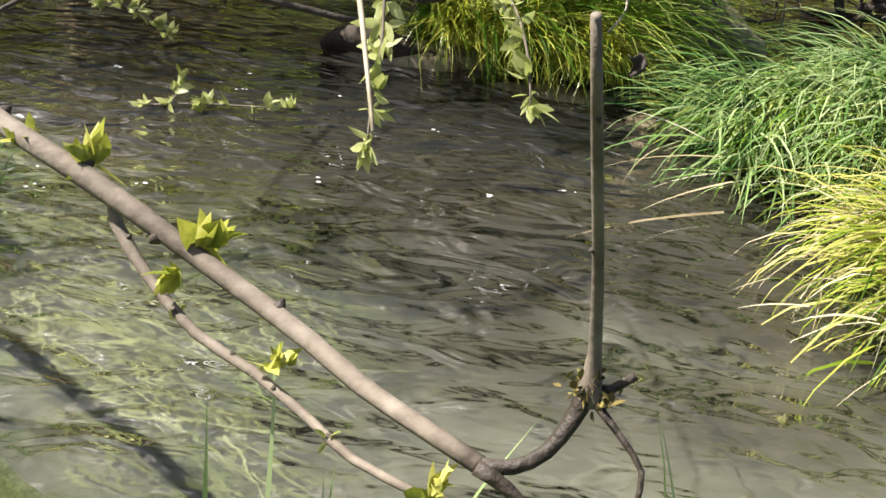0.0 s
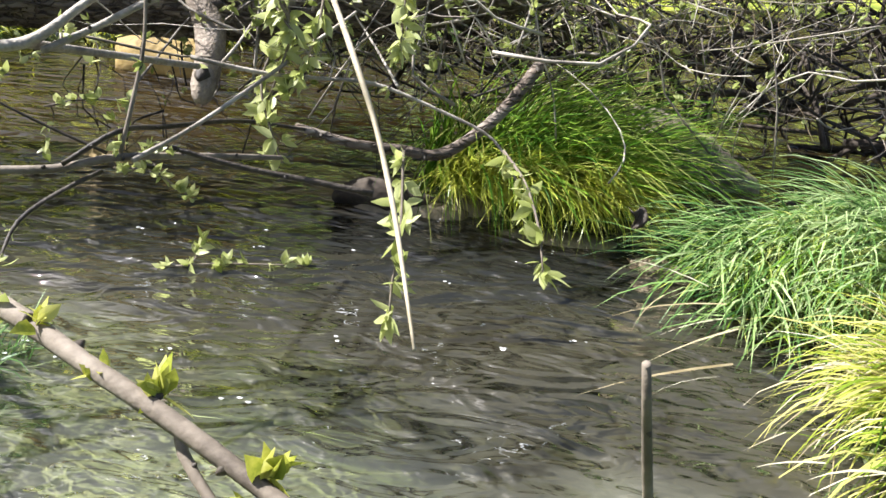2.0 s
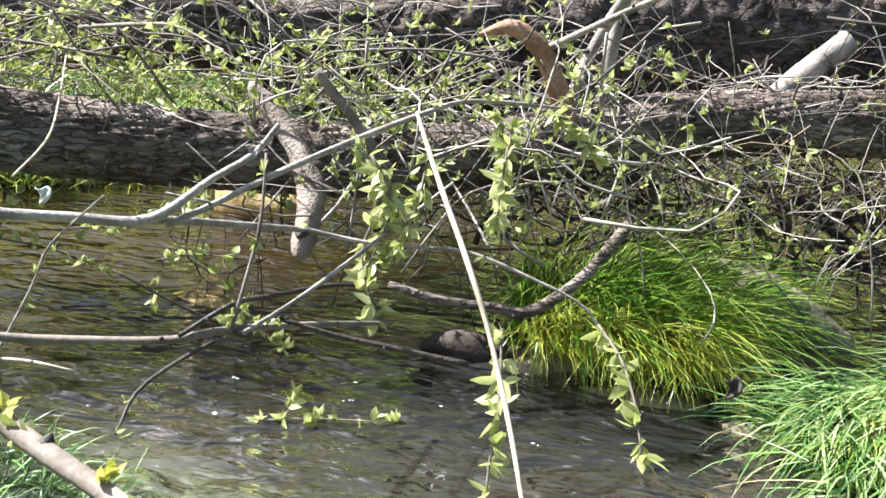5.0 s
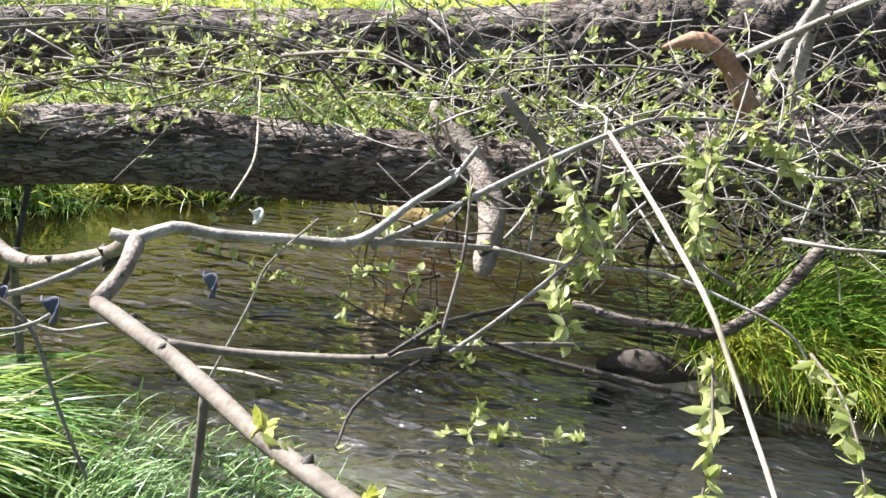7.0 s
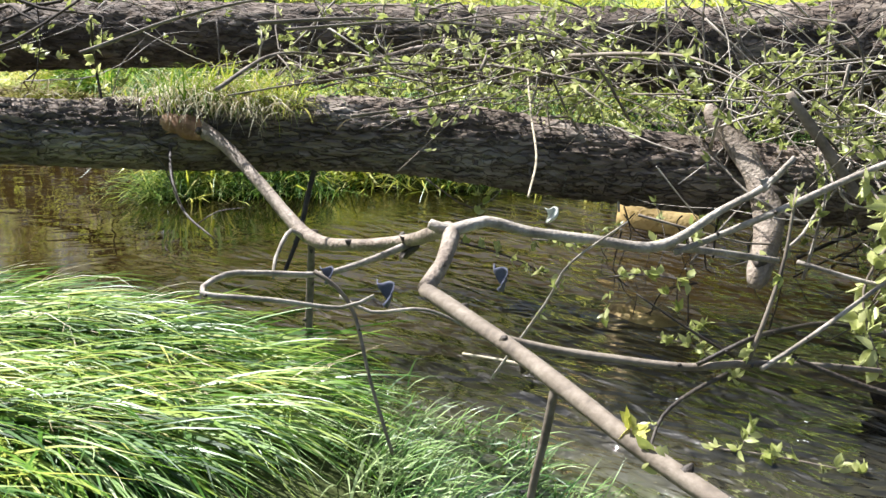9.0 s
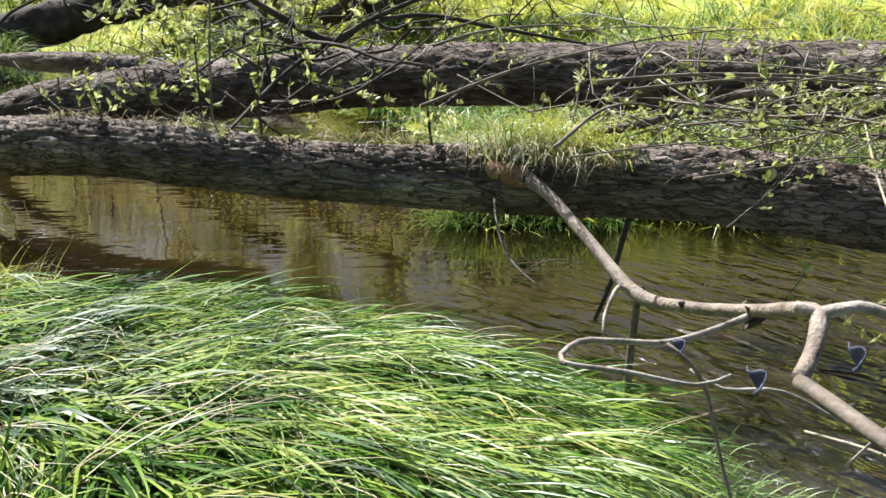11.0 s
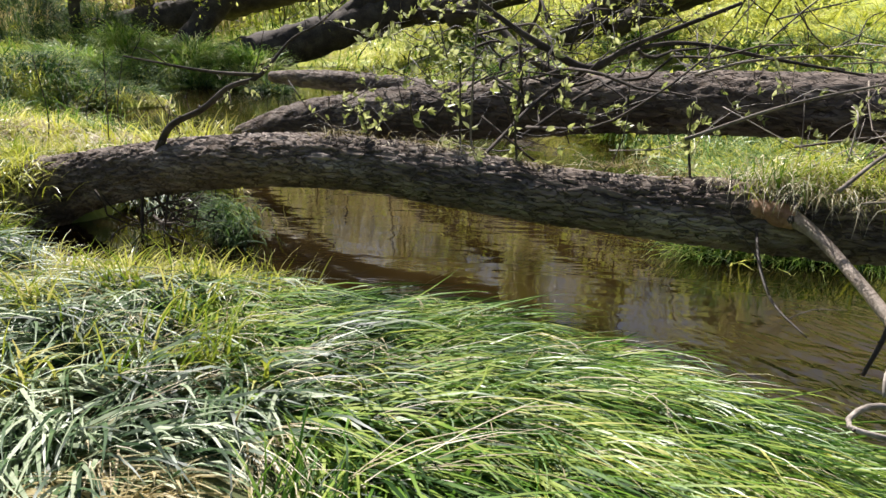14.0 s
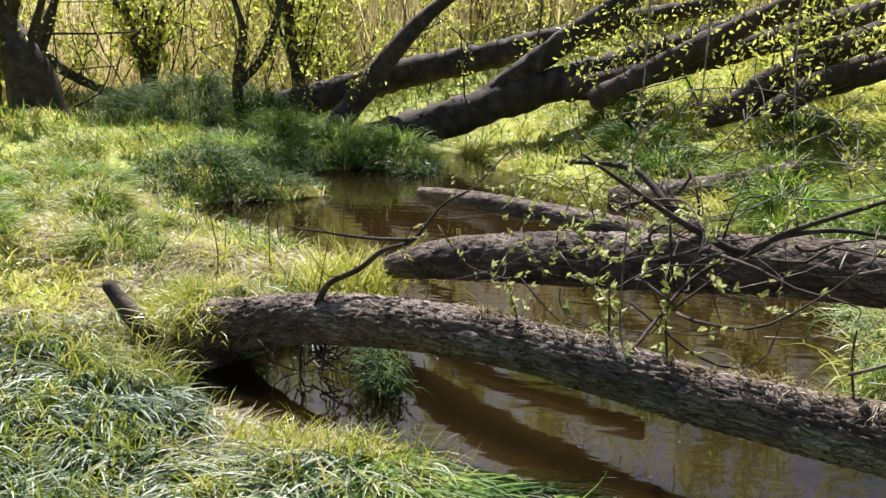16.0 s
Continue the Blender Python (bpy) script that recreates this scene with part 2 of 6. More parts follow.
def furrow(m, turn, scale=40.0, depth=0.022):
    """Long plates of bark with dark cracks between them, each plate lifted and tinted by itself."""
    n, link = m.node_tree.nodes, m.node_tree.links.new
    bsdf = n["Principled BSDF"]
    plate = bsdf.inputs["Base Color"].links[0].from_socket
    fine = bsdf.inputs["Normal"].links[0].from_node
    tc = n.new("ShaderNodeTexCoord")
    warp = n.new("ShaderNodeTexNoise")
    warp.inputs["Scale"].default_value, warp.inputs["Detail"].default_value = 11, 6
    link(tc.outputs["Object"], warp.inputs["Vector"])
    push = n.new("ShaderNodeVectorMath")
    push.operation = "MULTIPLY_ADD"
    link(warp.outputs["Color"], push.inputs[0])
    push.inputs[1].default_value = (0.12, 0.10, 0.055)
    link(tc.outputs["Object"], push.inputs[2])
    mp = n.new("ShaderNodeMapping")
    mp.vector_type = "TEXTURE"
    mp.inputs["Rotation"].default_value = (0, 0, radians(turn))
    mp.inputs["Scale"].default_value = (10.0, 1, 1)
    link(push.outputs[0], mp.inputs["Vector"])
    edge, cell = n.new("ShaderNodeTexVoronoi"), n.new("ShaderNodeTexVoronoi")
    edge.feature = "DISTANCE_TO_EDGE"
    for v in (edge, cell):
        v.inputs["Scale"].default_value = scale
        link(mp.outputs["Vector"], v.inputs["Vector"])
    rng = n.new("ShaderNodeMapRange")
    rng.inputs["From Max"].default_value = 0.10
    link(edge.outputs["Distance"], rng.inputs["Value"])
    sep = n.new("ShaderNodeSeparateColor")
    link(cell.outputs["Color"], sep.inputs[0])
    tone = n.new("ShaderNodeMapRange")
    tone.inputs["To Min"].default_value, tone.inputs["To Max"].default_value = 0.7, 1.25
    link(sep.outputs[0], tone.inputs["Value"])
    tint = n.new("ShaderNodeMixRGB")
    tint.blend_type, tint.inputs["Fac"].default_value = "MULTIPLY", 1.0
    link(plate, tint.inputs["Color1"])
    link(tone.outputs[0], tint.inputs["Color2"])
    wide = n.new("ShaderNodeMapRange")
    wide.inputs["From Min"].default_value, wide.inputs["From Max"].default_value = 0.35, 0.65
    wide.inputs["To Min"].default_value, wide.inputs["To Max"].default_value = 0.02, 0.16
    link(warp.outputs["Fac"], wide.inputs["Value"])
    link(wide.outputs[0], rng.inputs["From Max"])
    dirt = n.new("ShaderNodeMixRGB")
    dirt.blend_type, dirt.inputs["Fac"].default_value = "MULTIPLY", 1.0
    dirt.inputs["Color2"].default_value = (0.64, 0.6, 0.56, 1)
    link(plate, dirt.inputs["Color1"])
    mix = n.new("ShaderNodeMixRGB")
    link(dirt.outputs["Color"], mix.inputs["Color1"])
    link(rng.outputs[0], mix.inputs["Fac"])
    link(tint.outputs["Color"], mix.inputs["Color2"])
    link(mix.outputs["Color"], bsdf.inputs["Base Color"])
    lift = n.new("ShaderNodeMath")
    lift.operation = "MULTIPLY"
    link(rng.outputs[0], lift.inputs[0])
    link(tone.outputs[0], lift.inputs[1])
    bump = n.new("ShaderNodeBump")
    bump.inputs["Strength"].default_value, bump.inputs["Distance"].default_value = 0.9, depth
    link(lift.outputs[0], bump.inputs["Height"])
    link(fine.outputs["Normal"], bump.inputs["Normal"])
    link(bump.outputs["Normal"], bsdf.inputs["Normal"])


furrow(BARK, 31)
# same bark as the first log, toned down because the second lies in shade
BARK_SHADED = material("willow bark darkened for shade", [(0.06, 0.043, 0.03), (0.135, 0.102, 0.076), (0.28, 0.235, 0.185)], rough=0.85, grain=5, bump=0.5, bump_scale=60, stretch=(0.4, 1.3, 1.3), turn=31)
furrow(BARK_SHADED, 28)
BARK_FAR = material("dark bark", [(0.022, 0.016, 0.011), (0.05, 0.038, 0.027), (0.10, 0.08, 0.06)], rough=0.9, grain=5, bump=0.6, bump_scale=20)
BARE = material("bare weathered wood", [(0.12, 0.09, 0.064), (0.23, 0.182, 0.135), (0.36, 0.30, 0.235)], rough=0.7, grain=14, bump=0.5, bump_scale=80)
TWIG = material("grey twig bark", [(0.10, 0.083, 0.065), (0.25, 0.215, 0.17), (0.45, 0.40, 0.33)], rough=0.7, grain=12, island=0.5, bump=0.3, bump_scale=120)
SHOOT = material("olive shoot bark", [(0.075, 0.058, 0.042), (0.17, 0.138, 0.102), (0.27, 0.228, 0.175)], rough=0.8, grain=10, bump=0.15, bump_scale=90)
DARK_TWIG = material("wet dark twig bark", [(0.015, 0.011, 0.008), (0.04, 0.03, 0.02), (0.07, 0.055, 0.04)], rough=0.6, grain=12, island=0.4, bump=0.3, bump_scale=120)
PALE = material("dry pale reed stem", [(0.20, 0.165, 0.10), (0.33, 0.28, 0.19), (0.46, 0.40, 0.29)], rough=0.6, grain=16)
GRASS = material("lush grass", [(0.014, 0.048, 0.005), (0.058, 0.15, 0.013), (0.14, 0.26, 0.026), (0.31, 0.39, 0.08)], rough=0.46, grain=1.4, island=0.65, translucent=0.33, spec=0.12)
GRASS_YELLOW = material("sunlit yellow grass", [(0.07, 0.14, 0.012), (0.20, 0.28, 0.022), (0.37, 0.40, 0.05), (0.54, 0.49, 0.16)], rough=0.5, grain=1.4, island=0.45, translucent=0.36, spec=0.25)
# lightened to make up for the log's shade on the tussock
TUSSOCK = material("bright tussock grass", [(0.05, 0.13, 0.012), (0.15, 0.30, 0.025), (0.30, 0.43, 0.05), (0.48, 0.52, 0.15)], rough=0.45, grain=1.4, island=0.55, translucent=0.45, spec=0.2)
GRASS_BLUE = material("cool green grass", [(0.03, 0.085, 0.02), (0.11, 0.215, 0.055), (0.23, 0.36, 0.105), (0.42, 0.51, 0.24)], rough=0.38, grain=1.4, island=0.6, translucent=0.3, spec=0.35)
# bright lime tones carry the look of sun shining through the grass
GRASS_LIME = material("sun-brightened lime grass", [(0.16, 0.20, 0.018), (0.40, 0.43, 0.04), (0.58, 0.57, 0.10), (0.68, 0.63, 0.27)], rough=0.36, grain=0.8, island=0.4, translucent=0.42, spec=0.65)
SEDGE = material("dark sedge", [(0.012, 0.032, 0.010), (0.035, 0.085, 0.018), (0.085, 0.15, 0.035), (0.17, 0.23, 0.06)], rough=0.6, grain=1.4, island=0.6, translucent=0.35, spec=0.12)
# the palest tone replaces part of the blades' gloss with painted sheen
SHEEN_SEDGE = material("sedge with silver sheen in its colour", [(0.012, 0.035, 0.010), (0.045, 0.10, 0.030), (0.13, 0.205, 0.08), (0.46, 0.52, 0.34)], rough=0.46, grain=1.4, island=0.6, translucent=0.25, spec=0.35)
STRAW = material("dry straw", [(0.28, 0.22, 0.11), (0.48, 0.41, 0.25), (0.68, 0.63, 0.47)], rough=0.6, grain=3, island=0.5, translucent=0.2)
WEED = material("submerged weed", [(0.12, 0.16, 0.05), (0.26, 0.30, 0.11), (0.44, 0.46, 0.25)], rough=0.6, grain=2, island=0.5, translucent=0.2)
LEAF = material("young willow leaf", [(0.21, 0.25, 0.055), (0.37, 0.41, 0.12), (0.54, 0.56, 0.25)], rough=0.38, grain=6, island=0.5, translucent=0.5, spec=0.4)
# lighter copy of LEAF: backlight on the far crowns is put into the colour
LEAF_FAR = material("sun-brightened new willow leaf", [(0.32, 0.38, 0.045), (0.54, 0.57, 0.10), (0.68, 0.67, 0.20)], rough=0.4, grain=2, island=0.5, translucent=0.6, spec=0.4)
BUD = material("yellow opening bud", [(0.25, 0.29, 0.035), (0.46, 0.46, 0.07), (0.62, 0.60, 0.18)], rough=0.35, grain=30, island=0.5, translucent=0.4)
REED = material("dry reed bed", [(0.38, 0.30, 0.12), (0.56, 0.47, 0.22), (0.72, 0.64, 0.38)], rough=0.7, grain=1, island=0.6, translucent=0.6)
STONE = material("river stone", [(0.13, 0.10, 0.065), (0.24, 0.19, 0.12), (0.34, 0.28, 0.19)], rough=0.6, grain=5, bump=0.5, bump_scale=35)
MOSS = material("brown moss", [(0.07, 0.05, 0.012), (0.15, 0.11, 0.03), (0.22, 0.20, 0.05)], rough=0.9, grain=10, island=0.5)


# ---- mesh helpers ----


def mesh_from(name, verts, faces, mat, smooth=True):
    me = bpy.data.meshes.new(name)
    me.from_pydata([tuple(v) for v in verts] if not isinstance(verts, np.ndarray) else verts.tolist(), [], faces)
    if smooth:
        me.polygons.foreach_set("use_smooth", [True] * len(me.polygons))
    me.materials.append(mat)
    return me


def spline(points, step):
    """Points along a smooth line through the given ones, about a step apart."""
    p = np.array(points, float)
    p = np.vstack([2 * p[0] - p[1], p, 2 * p[-1] - p[-2]])
    out = []
    for i in range(1, len(p) - 2):
        count = max(2, int(np.linalg.norm(p[i + 1][:3] - p[i][:3]) / step))
        for s in np.arange(count) / count:
            a, b, c, d = p[i - 1], p[i], p[i + 1], p[i + 2]
            out.append(0.5 * (2 * b + (c - a) * s + (2 * a - 5 * b + 4 * c - d) * s * s + (3 * b - a - 3 * c + d) * s ** 3))
    out.append(p[-2])
    return np.array(out)


def tube_data(points, step=0.05, sides=7, rough=0.0, freq=6.0, ridge=0.0):
    """Vertices and faces of a round limb through points (x, y, z, radius), closed at both ends."""
    line = spline(points, step)
    c, r = line[:, :3], np.maximum(line[:, 3], 0.0006)
    tan = np.gradient(c, axis=0)
    tan /= np.linalg.norm(tan, axis=1)[:, None] + 1e-9
    ref = np.array((0.0, 0.0, 1.0)) if abs(tan[:, 2]).mean() < 0.8 else np.array((1.0, 0.0, 0.0))
    u = np.cross(tan, ref)
    u /= np.linalg.norm(u, axis=1)[:, None] + 1e-9
    w = np.cross(u, tan)
    ang = np.arange(sides) * 2 * np.pi / sides
    verts = []
    along = np.concatenate([[0], np.cumsum(np.linalg.norm(np.diff(c, axis=0), axis=1))])
    for i in range(len(c)):
        for a in ang:
            k = 1.0
            if rough:
                q = Vector((math.cos(a) * 1.3 + along[i] * 0.0 + c[i, 0] * 0.7 * freq / 6, math.sin(a) * 1.3, along[i] * freq * 0.35))
                k += rough * noise.fractal(q, 0.9, 2.0, 4)
            if ridge:
                q = Vector((math.cos(a) * 3.4, math.sin(a) * 3.4, along[i] * 3.2))
                q += 0.35 * Vector((noise.noise(q * 2.3), noise.noise(q * 2.3 + Vector((5, 1, 2))), 0))
                n1, n2 = abs(noise.noise(q * 1.7)), abs(noise.noise(q * 3.6 + Vector((7, 3, 1))))
                k += ridge * (min(n1 * 7.0, 1.0) + 0.55 * min(n2 * 6.0, 1.0) + 0.5 * noise.noise(q * 8.0) - 1.2)
            verts.append(c[i] + r[i] * k * (math.cos(a) * u[i] + math.sin(a) * w[i]))
    faces = [(i * sides + j, i * sides + (j + 1) % sides, (i + 1) * sides + (j + 1) % sides, (i + 1) * sides + j)
             for i in range(len(c) - 1) for j in range(sides)]
    faces += [tuple(range(sides))[::-1], tuple((len(c) - 1) * sides + j for j in range(sides))]
    return verts, faces


def limb(name, points, mat, parent=None, label="", **shape):
    v, f = tube_data(points, **shape)
    ob = new(name, mesh_from(name, v, f, mat))
    ob.parent = parent
    return tagged(ob, label) if label else ob


def blades(name, roots, heads, length, width, rise, droop, mat, label, category="grass", seed=1, segs=4, wobble=0.35):
    """Grass as one object: a strip for each root (n x 3), heading along the angles heads, that rises and then droops."""
    g = np.random.default_rng(seed)
    n = len(roots)
    L = g.uniform(length[0], length[1], n)
    W = g.uniform(width[0], width[1], n)
    e = g.uniform(rise[0], rise[1], n)
    d = g.uniform(droop[0], droop[1], n)
    h = heads + g.normal(0, 0.05, n)
    bend = g.normal(0, wobble, n)
    side0 = g.uniform(-0.6, 0.6, n)
    pos = np.array(roots, float)
    verts = np.zeros((n, segs * 2 + 1, 3))
    for k in range(segs + 1):
        s = k / segs
        ang = h + bend * s
        el = e - d * s ** 1.2
        side = np.stack([-np.sin(ang) * np.cos(side0), np.cos(ang) * np.cos(side0), np.sin(side0)], 1)
        w = (W * (1 - s ** 1.6) * (0.75 + 0.5 * s * (1 - s) * 2))[:, None]
        if k < segs:
            verts[:, 2 * k] = pos - side * w / 2
            verts[:, 2 * k + 1] = pos + side * w / 2
        else:
            verts[:, 2 * k] = pos
        stepv = np.stack([np.cos(ang) * np.cos(el), np.sin(ang) * np.cos(el), np.sin(el)], 1)
        pos = pos + stepv * (L / segs)[:, None]
    base = (np.arange(n) * (segs * 2 + 1))[:, None]
    quads = np.concatenate([base + np.array([2 * k, 2 * k + 1, 2 * k + 3, 2 * k + 2]) for k in range(segs - 1)])
    tris = base + np.array([2 * segs - 2, 2 * segs - 1, 2 * segs])
    me = bpy.data.meshes.new(name)
    vv = verts.reshape(-1, 3)
    me.vertices.add(len(vv))
    me.vertices.foreach_set("co", vv.ravel())
    loops = np.concatenate([quads.ravel(), tris.ravel()])
    starts = np.concatenate([np.arange(len(quads)) * 4, len(quads) * 4 + np.arange(len(tris)) * 3])
    me.loops.add(len(loops))
    me.loops.foreach_set("vertex_index", loops)
    me.polygons.add(len(starts))
    me.polygons.foreach_set("loop_start", starts)
    me.update(calc_edges=True)
    me.polygons.foreach_set("use_smooth", [True] * len(me.polygons))
    me.materials.append(mat)
    return tagged(new(name, me), label, category, kind="stuff")


# ---- ground and water ----
SHORE = [(9, 2.2), (4, 1.3), (2.2, 0.85), (0.9, 0.72), (0.2, 0.6), (-0.5, 0.8), (-1.0, 1.2), (-1.6, 1.5), (-2.1, 1.7), (-2.8, 1.9),
         (-3.6, 1.55), (-4.4, 1.05), (-5.05, 0.36), (-5.32, -0.22), (-5.8, -0.6), (-6.4, -0.7), (-7.0, -0.4), (-6.9, 0.3), (-7.3, 0.9), (-8.8, 0.95),
         (-10, 0.35), (-12, -0.8), (-13.4, -0.6), (-13.0, 0.9), (-13.6, 1.4), (-14.6, 0.7), (-16, 0.9), (-16.5, 2.4), (-15.2, 3.4),
         (-18, 3.9), (-19, 5), (-15, 4.9), (-12.5, 5.3), (-9, 5.8), (-7, 5.2), (-5.6, 4.0), (-4.7, 3.2), (-3.95, 4.4), (-3.1, 5.2),
         (-2.4, 5.8), (-1.6, 6.5), (-0.5, 7.6), (0.4, 9.4), (1.6, 12), (4, 15), (8, 17), (16, 16)]


def shore_distance(x, y):
    """Distance to the waterline, negative over the water."""
    p = np.array(SHORE, float)
    q = np.roll(p, -1, axis=0)
    best = np.full(x.shape, 1e9)
    inside = np.zeros(x.shape, bool)
    for (ax, ay), (bx, by) in zip(p, q):
        dx, dy = bx - ax, by - ay
        t = np.clip(((x - ax) * dx + (y - ay) * dy) / (dx * dx + dy * dy), 0, 1)
        best = np.minimum(best, np.hypot(x - ax - t * dx, y - ay - t * dy))
        cross = ((ay > y) != (by > y)) & (x < dx * (y - ay) / (dy if abs(dy) > 1e-9 else 1e-9) + ax)
        inside ^= cross
    return np.where(inside, -best, best)


def waves(x, y, s, k=0.0):
    return np.sin(x * s + 1.3 * np.sin(y * s * 0.7 + k)) * np.cos(y * s * 1.1 + 0.8 * np.sin(x * s * 0.6 + 2 * k))


MOUNDS = [(-5.95, 0.56, 0.3, 0.14, 0.10), (-14.6, -0.5, 1.3, 0.9, 0.5), (-16.4, -1.8, 1.6, 1.0, 0.65), (-13.6, -2.6, 1.4, 0.8, 0.5), (-11.2, -1.6, 1.0, 0.7, 0.42), (-10.2, -3.0, 1.2, 0.7, 0.45), (-19.0, -3.6, 1.8, 1.2, 0.9),
          (-7.1, -0.45, 0.55, 0.5, 0.34), (1.75, 2.62, 1.06, 0.46, 0.25), (1.62, 1.72, 0.72, 0.42, 0.24), (0.22, 3.28, 0.46, 0.30, 0.12)]


def ground_height(x, y):
    d = shore_distance(x, y)
    slope = 0.012 + 0.27 * np.clip((y - 4.4) / 3.0, 0, 1)
    bank = 0.30 * (1 - np.exp(-np.maximum(d, 0) / 0.8)) + slope * np.minimum(np.maximum(d - 1.0, 0), 26)
    bed = -(0.34 + 0.45 * np.clip((-2.2 - x) / 1.5, 0, 1)) * (1 - np.exp(np.minimum(d, 0) / 0.7))
    z = np.where(d > 0, bank, bed)
    z = z + (0.03 * waves(x, y, 2.3) + 0.07 * waves(x, y, 0.6, 1.0)) * np.clip(np.abs(d) * 1.5, 0, 1)
    z = z + 0.26 * np.clip(waves(x, y, 1.5, 2.0), 0, 1) * np.clip((d - 0.4) / 2, 0, 1) * np.clip((-7 - x) / 2, 0, 1)
    for cx, cy, rx, ry, h in MOUNDS:
        r = ((x - cx) / rx) ** 2 + ((y - cy) / ry) ** 2
        z = np.maximum(z, h * (1 - r * r) - 0.02 - 0.3 * np.maximum(r - 1, 0))
    return z


def axis(lo, hi, step, far):
    core = np.arange(lo, hi + step / 2, step)
    grow = []
    s, v = step * 1.25, 0.0
    while v < far:
        v += s
        grow.append(v)
        s *= 1.16
    grow = np.array(grow)
    return np.concatenate([lo - grow[::-1], core, hi + grow])


gx, gy = axis(-9.0, 3.2, 0.07, 2500), axis(-2.0, 6.2, 0.07, 2500)
GX, GY = np.meshgrid(gx, gy)
GZ = ground_height(GX, GY)
nx, ny = len(gx), len(gy)
idx = np.arange(nx * ny).reshape(ny, nx)
quads = np.stack([idx[:-1, :-1], idx[:-1, 1:], idx[1:, 1:], idx[1:, :-1]], -1).reshape(-1, 4)
tagged(new("ground", mesh_from("ground", np.stack([GX, GY, GZ], -1).reshape(-1, 3), quads.tolist(), SOIL)),
       "muddy brown soil of the stream banks and bed", "ground", kind="structure")
wx, wy = np.linspace(-26, 16, 90), np.linspace(-4, 16, 50)
WX, WY = np.meshgrid(wx, wy)
idx = np.arange(len(wx) * len(wy)).reshape(len(wy), len(wx))
quads = np.stack([idx[:-1, :-1], idx[:-1, 1:], idx[1:, 1:], idx[1:, :-1]], -1).reshape(-1, 4)
stream = tagged(new("water", mesh_from("water", np.stack([WX, WY, WX * 0], -1).reshape(-1, 3), quads.tolist(), WATER)),
       "brown rippling stream water reflecting the sky", "water", kind="structure")
stream.visible_shadow = False


# ---- grass ----
def scatter(n, x0, x1, y0, y1, seed, dmin=-9.0, dmax=99.0, zmin=-9.0):
    """Random places on the ground in a rectangle, within a range of distances from the waterline."""
    g = np.random.default_rng(seed)
    out = []
    total = 0
    while total < n:
        x, y = g.uniform(x0, x1, n), g.uniform(y0, y1, n)
        d = shore_distance(x, y)
        z = ground_height(x, y)
        ok = (d > dmin) & (d < dmax) & (z > zmin)
        out.append(np.stack([x, y, z], 1)[ok])
        total += ok.sum()
        if len(out) > 60:
            break
    return np.concatenate(out)[:n]


def clumped(n, per, radius, seed, *box, **limits):
    """Places in tufts: per blades round each of n / per centres, and each blade's tuft number."""
    c = scatter(n // per, *box, seed, **limits)
    g = np.random.default_rng(seed + 1)
    who = np.repeat(np.arange(len(c)), per)
    p = c[who] + np.concatenate([g.normal(0, radius, (len(who), 2)), np.zeros((len(who), 1))], 1)
    p[:, 2] = np.maximum(ground_height(p[:, 0], p[:, 1]), c[who, 2] - 0.06)
    return p, who


def tuft_headings(p, who, base, spread, seed, swirl=0.5, within=0.16):
    g = np.random.default_rng(seed)
    k = who.max() + 1
    first = np.searchsorted(who, np.arange(k))
    h = base + swirl * waves(p[first, 0], p[first, 1], 1.7, 0.5) + g.normal(0, spread, k)
    return h[who] + g.normal(0, within, len(who))


def headings(p, base, spread, seed, swirl=0.5):
    g = np.random.default_rng(seed)
    return base + swirl * waves(p[:, 0], p[:, 1], 2.1, 0.5) + 0.5 * swirl * waves(p[:, 0], p[:, 1], 5.0, 1.5) + g.normal(0, spread, len(p))


# combed mat of long grass along the near bank
p, who = clumped(14000, 26, 0.045, 11, -6.3, -2.0, 0.0, 2.1, dmin=0.2)
keep = np.hypot(p[:, 0] + 5.45, p[:, 1] + 0.0) > 0.62
p, who = p[keep], who[keep]
blades("grass_mat", p, tuft_headings(p, who, 0.2, 0.42, 12, 0.75), (0.32, 0.72), (0.009, 0.019), (0.06, 0.48), (0.5, 1.2), GRASS,
       "long lush green grass combed flat along the bank", seed=13, segs=5, wobble=0.6)
p, who = clumped(1100, 20, 0.04, 14, -3.9, -2.0, 0.2, 2.1, dmin=0.2)
blades("grass_mat", p, tuft_headings(p, who, 0.15, 0.3, 15, 0.3), (0.3, 0.65), (0.007, 0.014), (0.2, 0.55), (0.5, 1.1), GRASS_YELLOW,
       "yellow-green tips of the flattened grass in sunlight", seed=16, segs=5)
p, who = clumped(2600, 22, 0.04, 140, -3.3, -2.0, 0.5, 1.9, dmin=0.18)
blades("grass_mat", p, tuft_headings(p, who, 0.1, 0.3, 141, 0.3), (0.3, 0.6), (0.007, 0.014), (0.2, 0.6), (0.5, 1.2), GRASS_BLUE,
       "pale silky grass at the tip of the mat", seed=142, segs=5)
p, who = clumped(14000, 30, 0.05, 17, -7.2, -2.8, -2.6, 0.45, dmin=0.05)
keep = np.hypot(p[:, 0] + 5.45, p[:, 1] + 0.0) > 0.62
p, who = p[keep], who[keep]
blades("grass_tufts", p, tuft_headings(p, who, -0.15, 0.6, 18, 0.7, 0.2), (0.26, 0.55), (0.010, 0.021), (0.15, 0.75), (0.9, 1.9), SHEEN_SEDGE,
       "sedge blades with painted silvery sheen combed down over the near bank", seed=19, segs=5)
p, who = clumped(3600, 14, 0.04, 217, -7.0, -3.2, -2.2, 0.2, dmin=0.0)
keep = np.hypot(p[:, 0] + 5.45, p[:, 1] + 0.0) > 0.62
p, who = p[keep], who[keep]
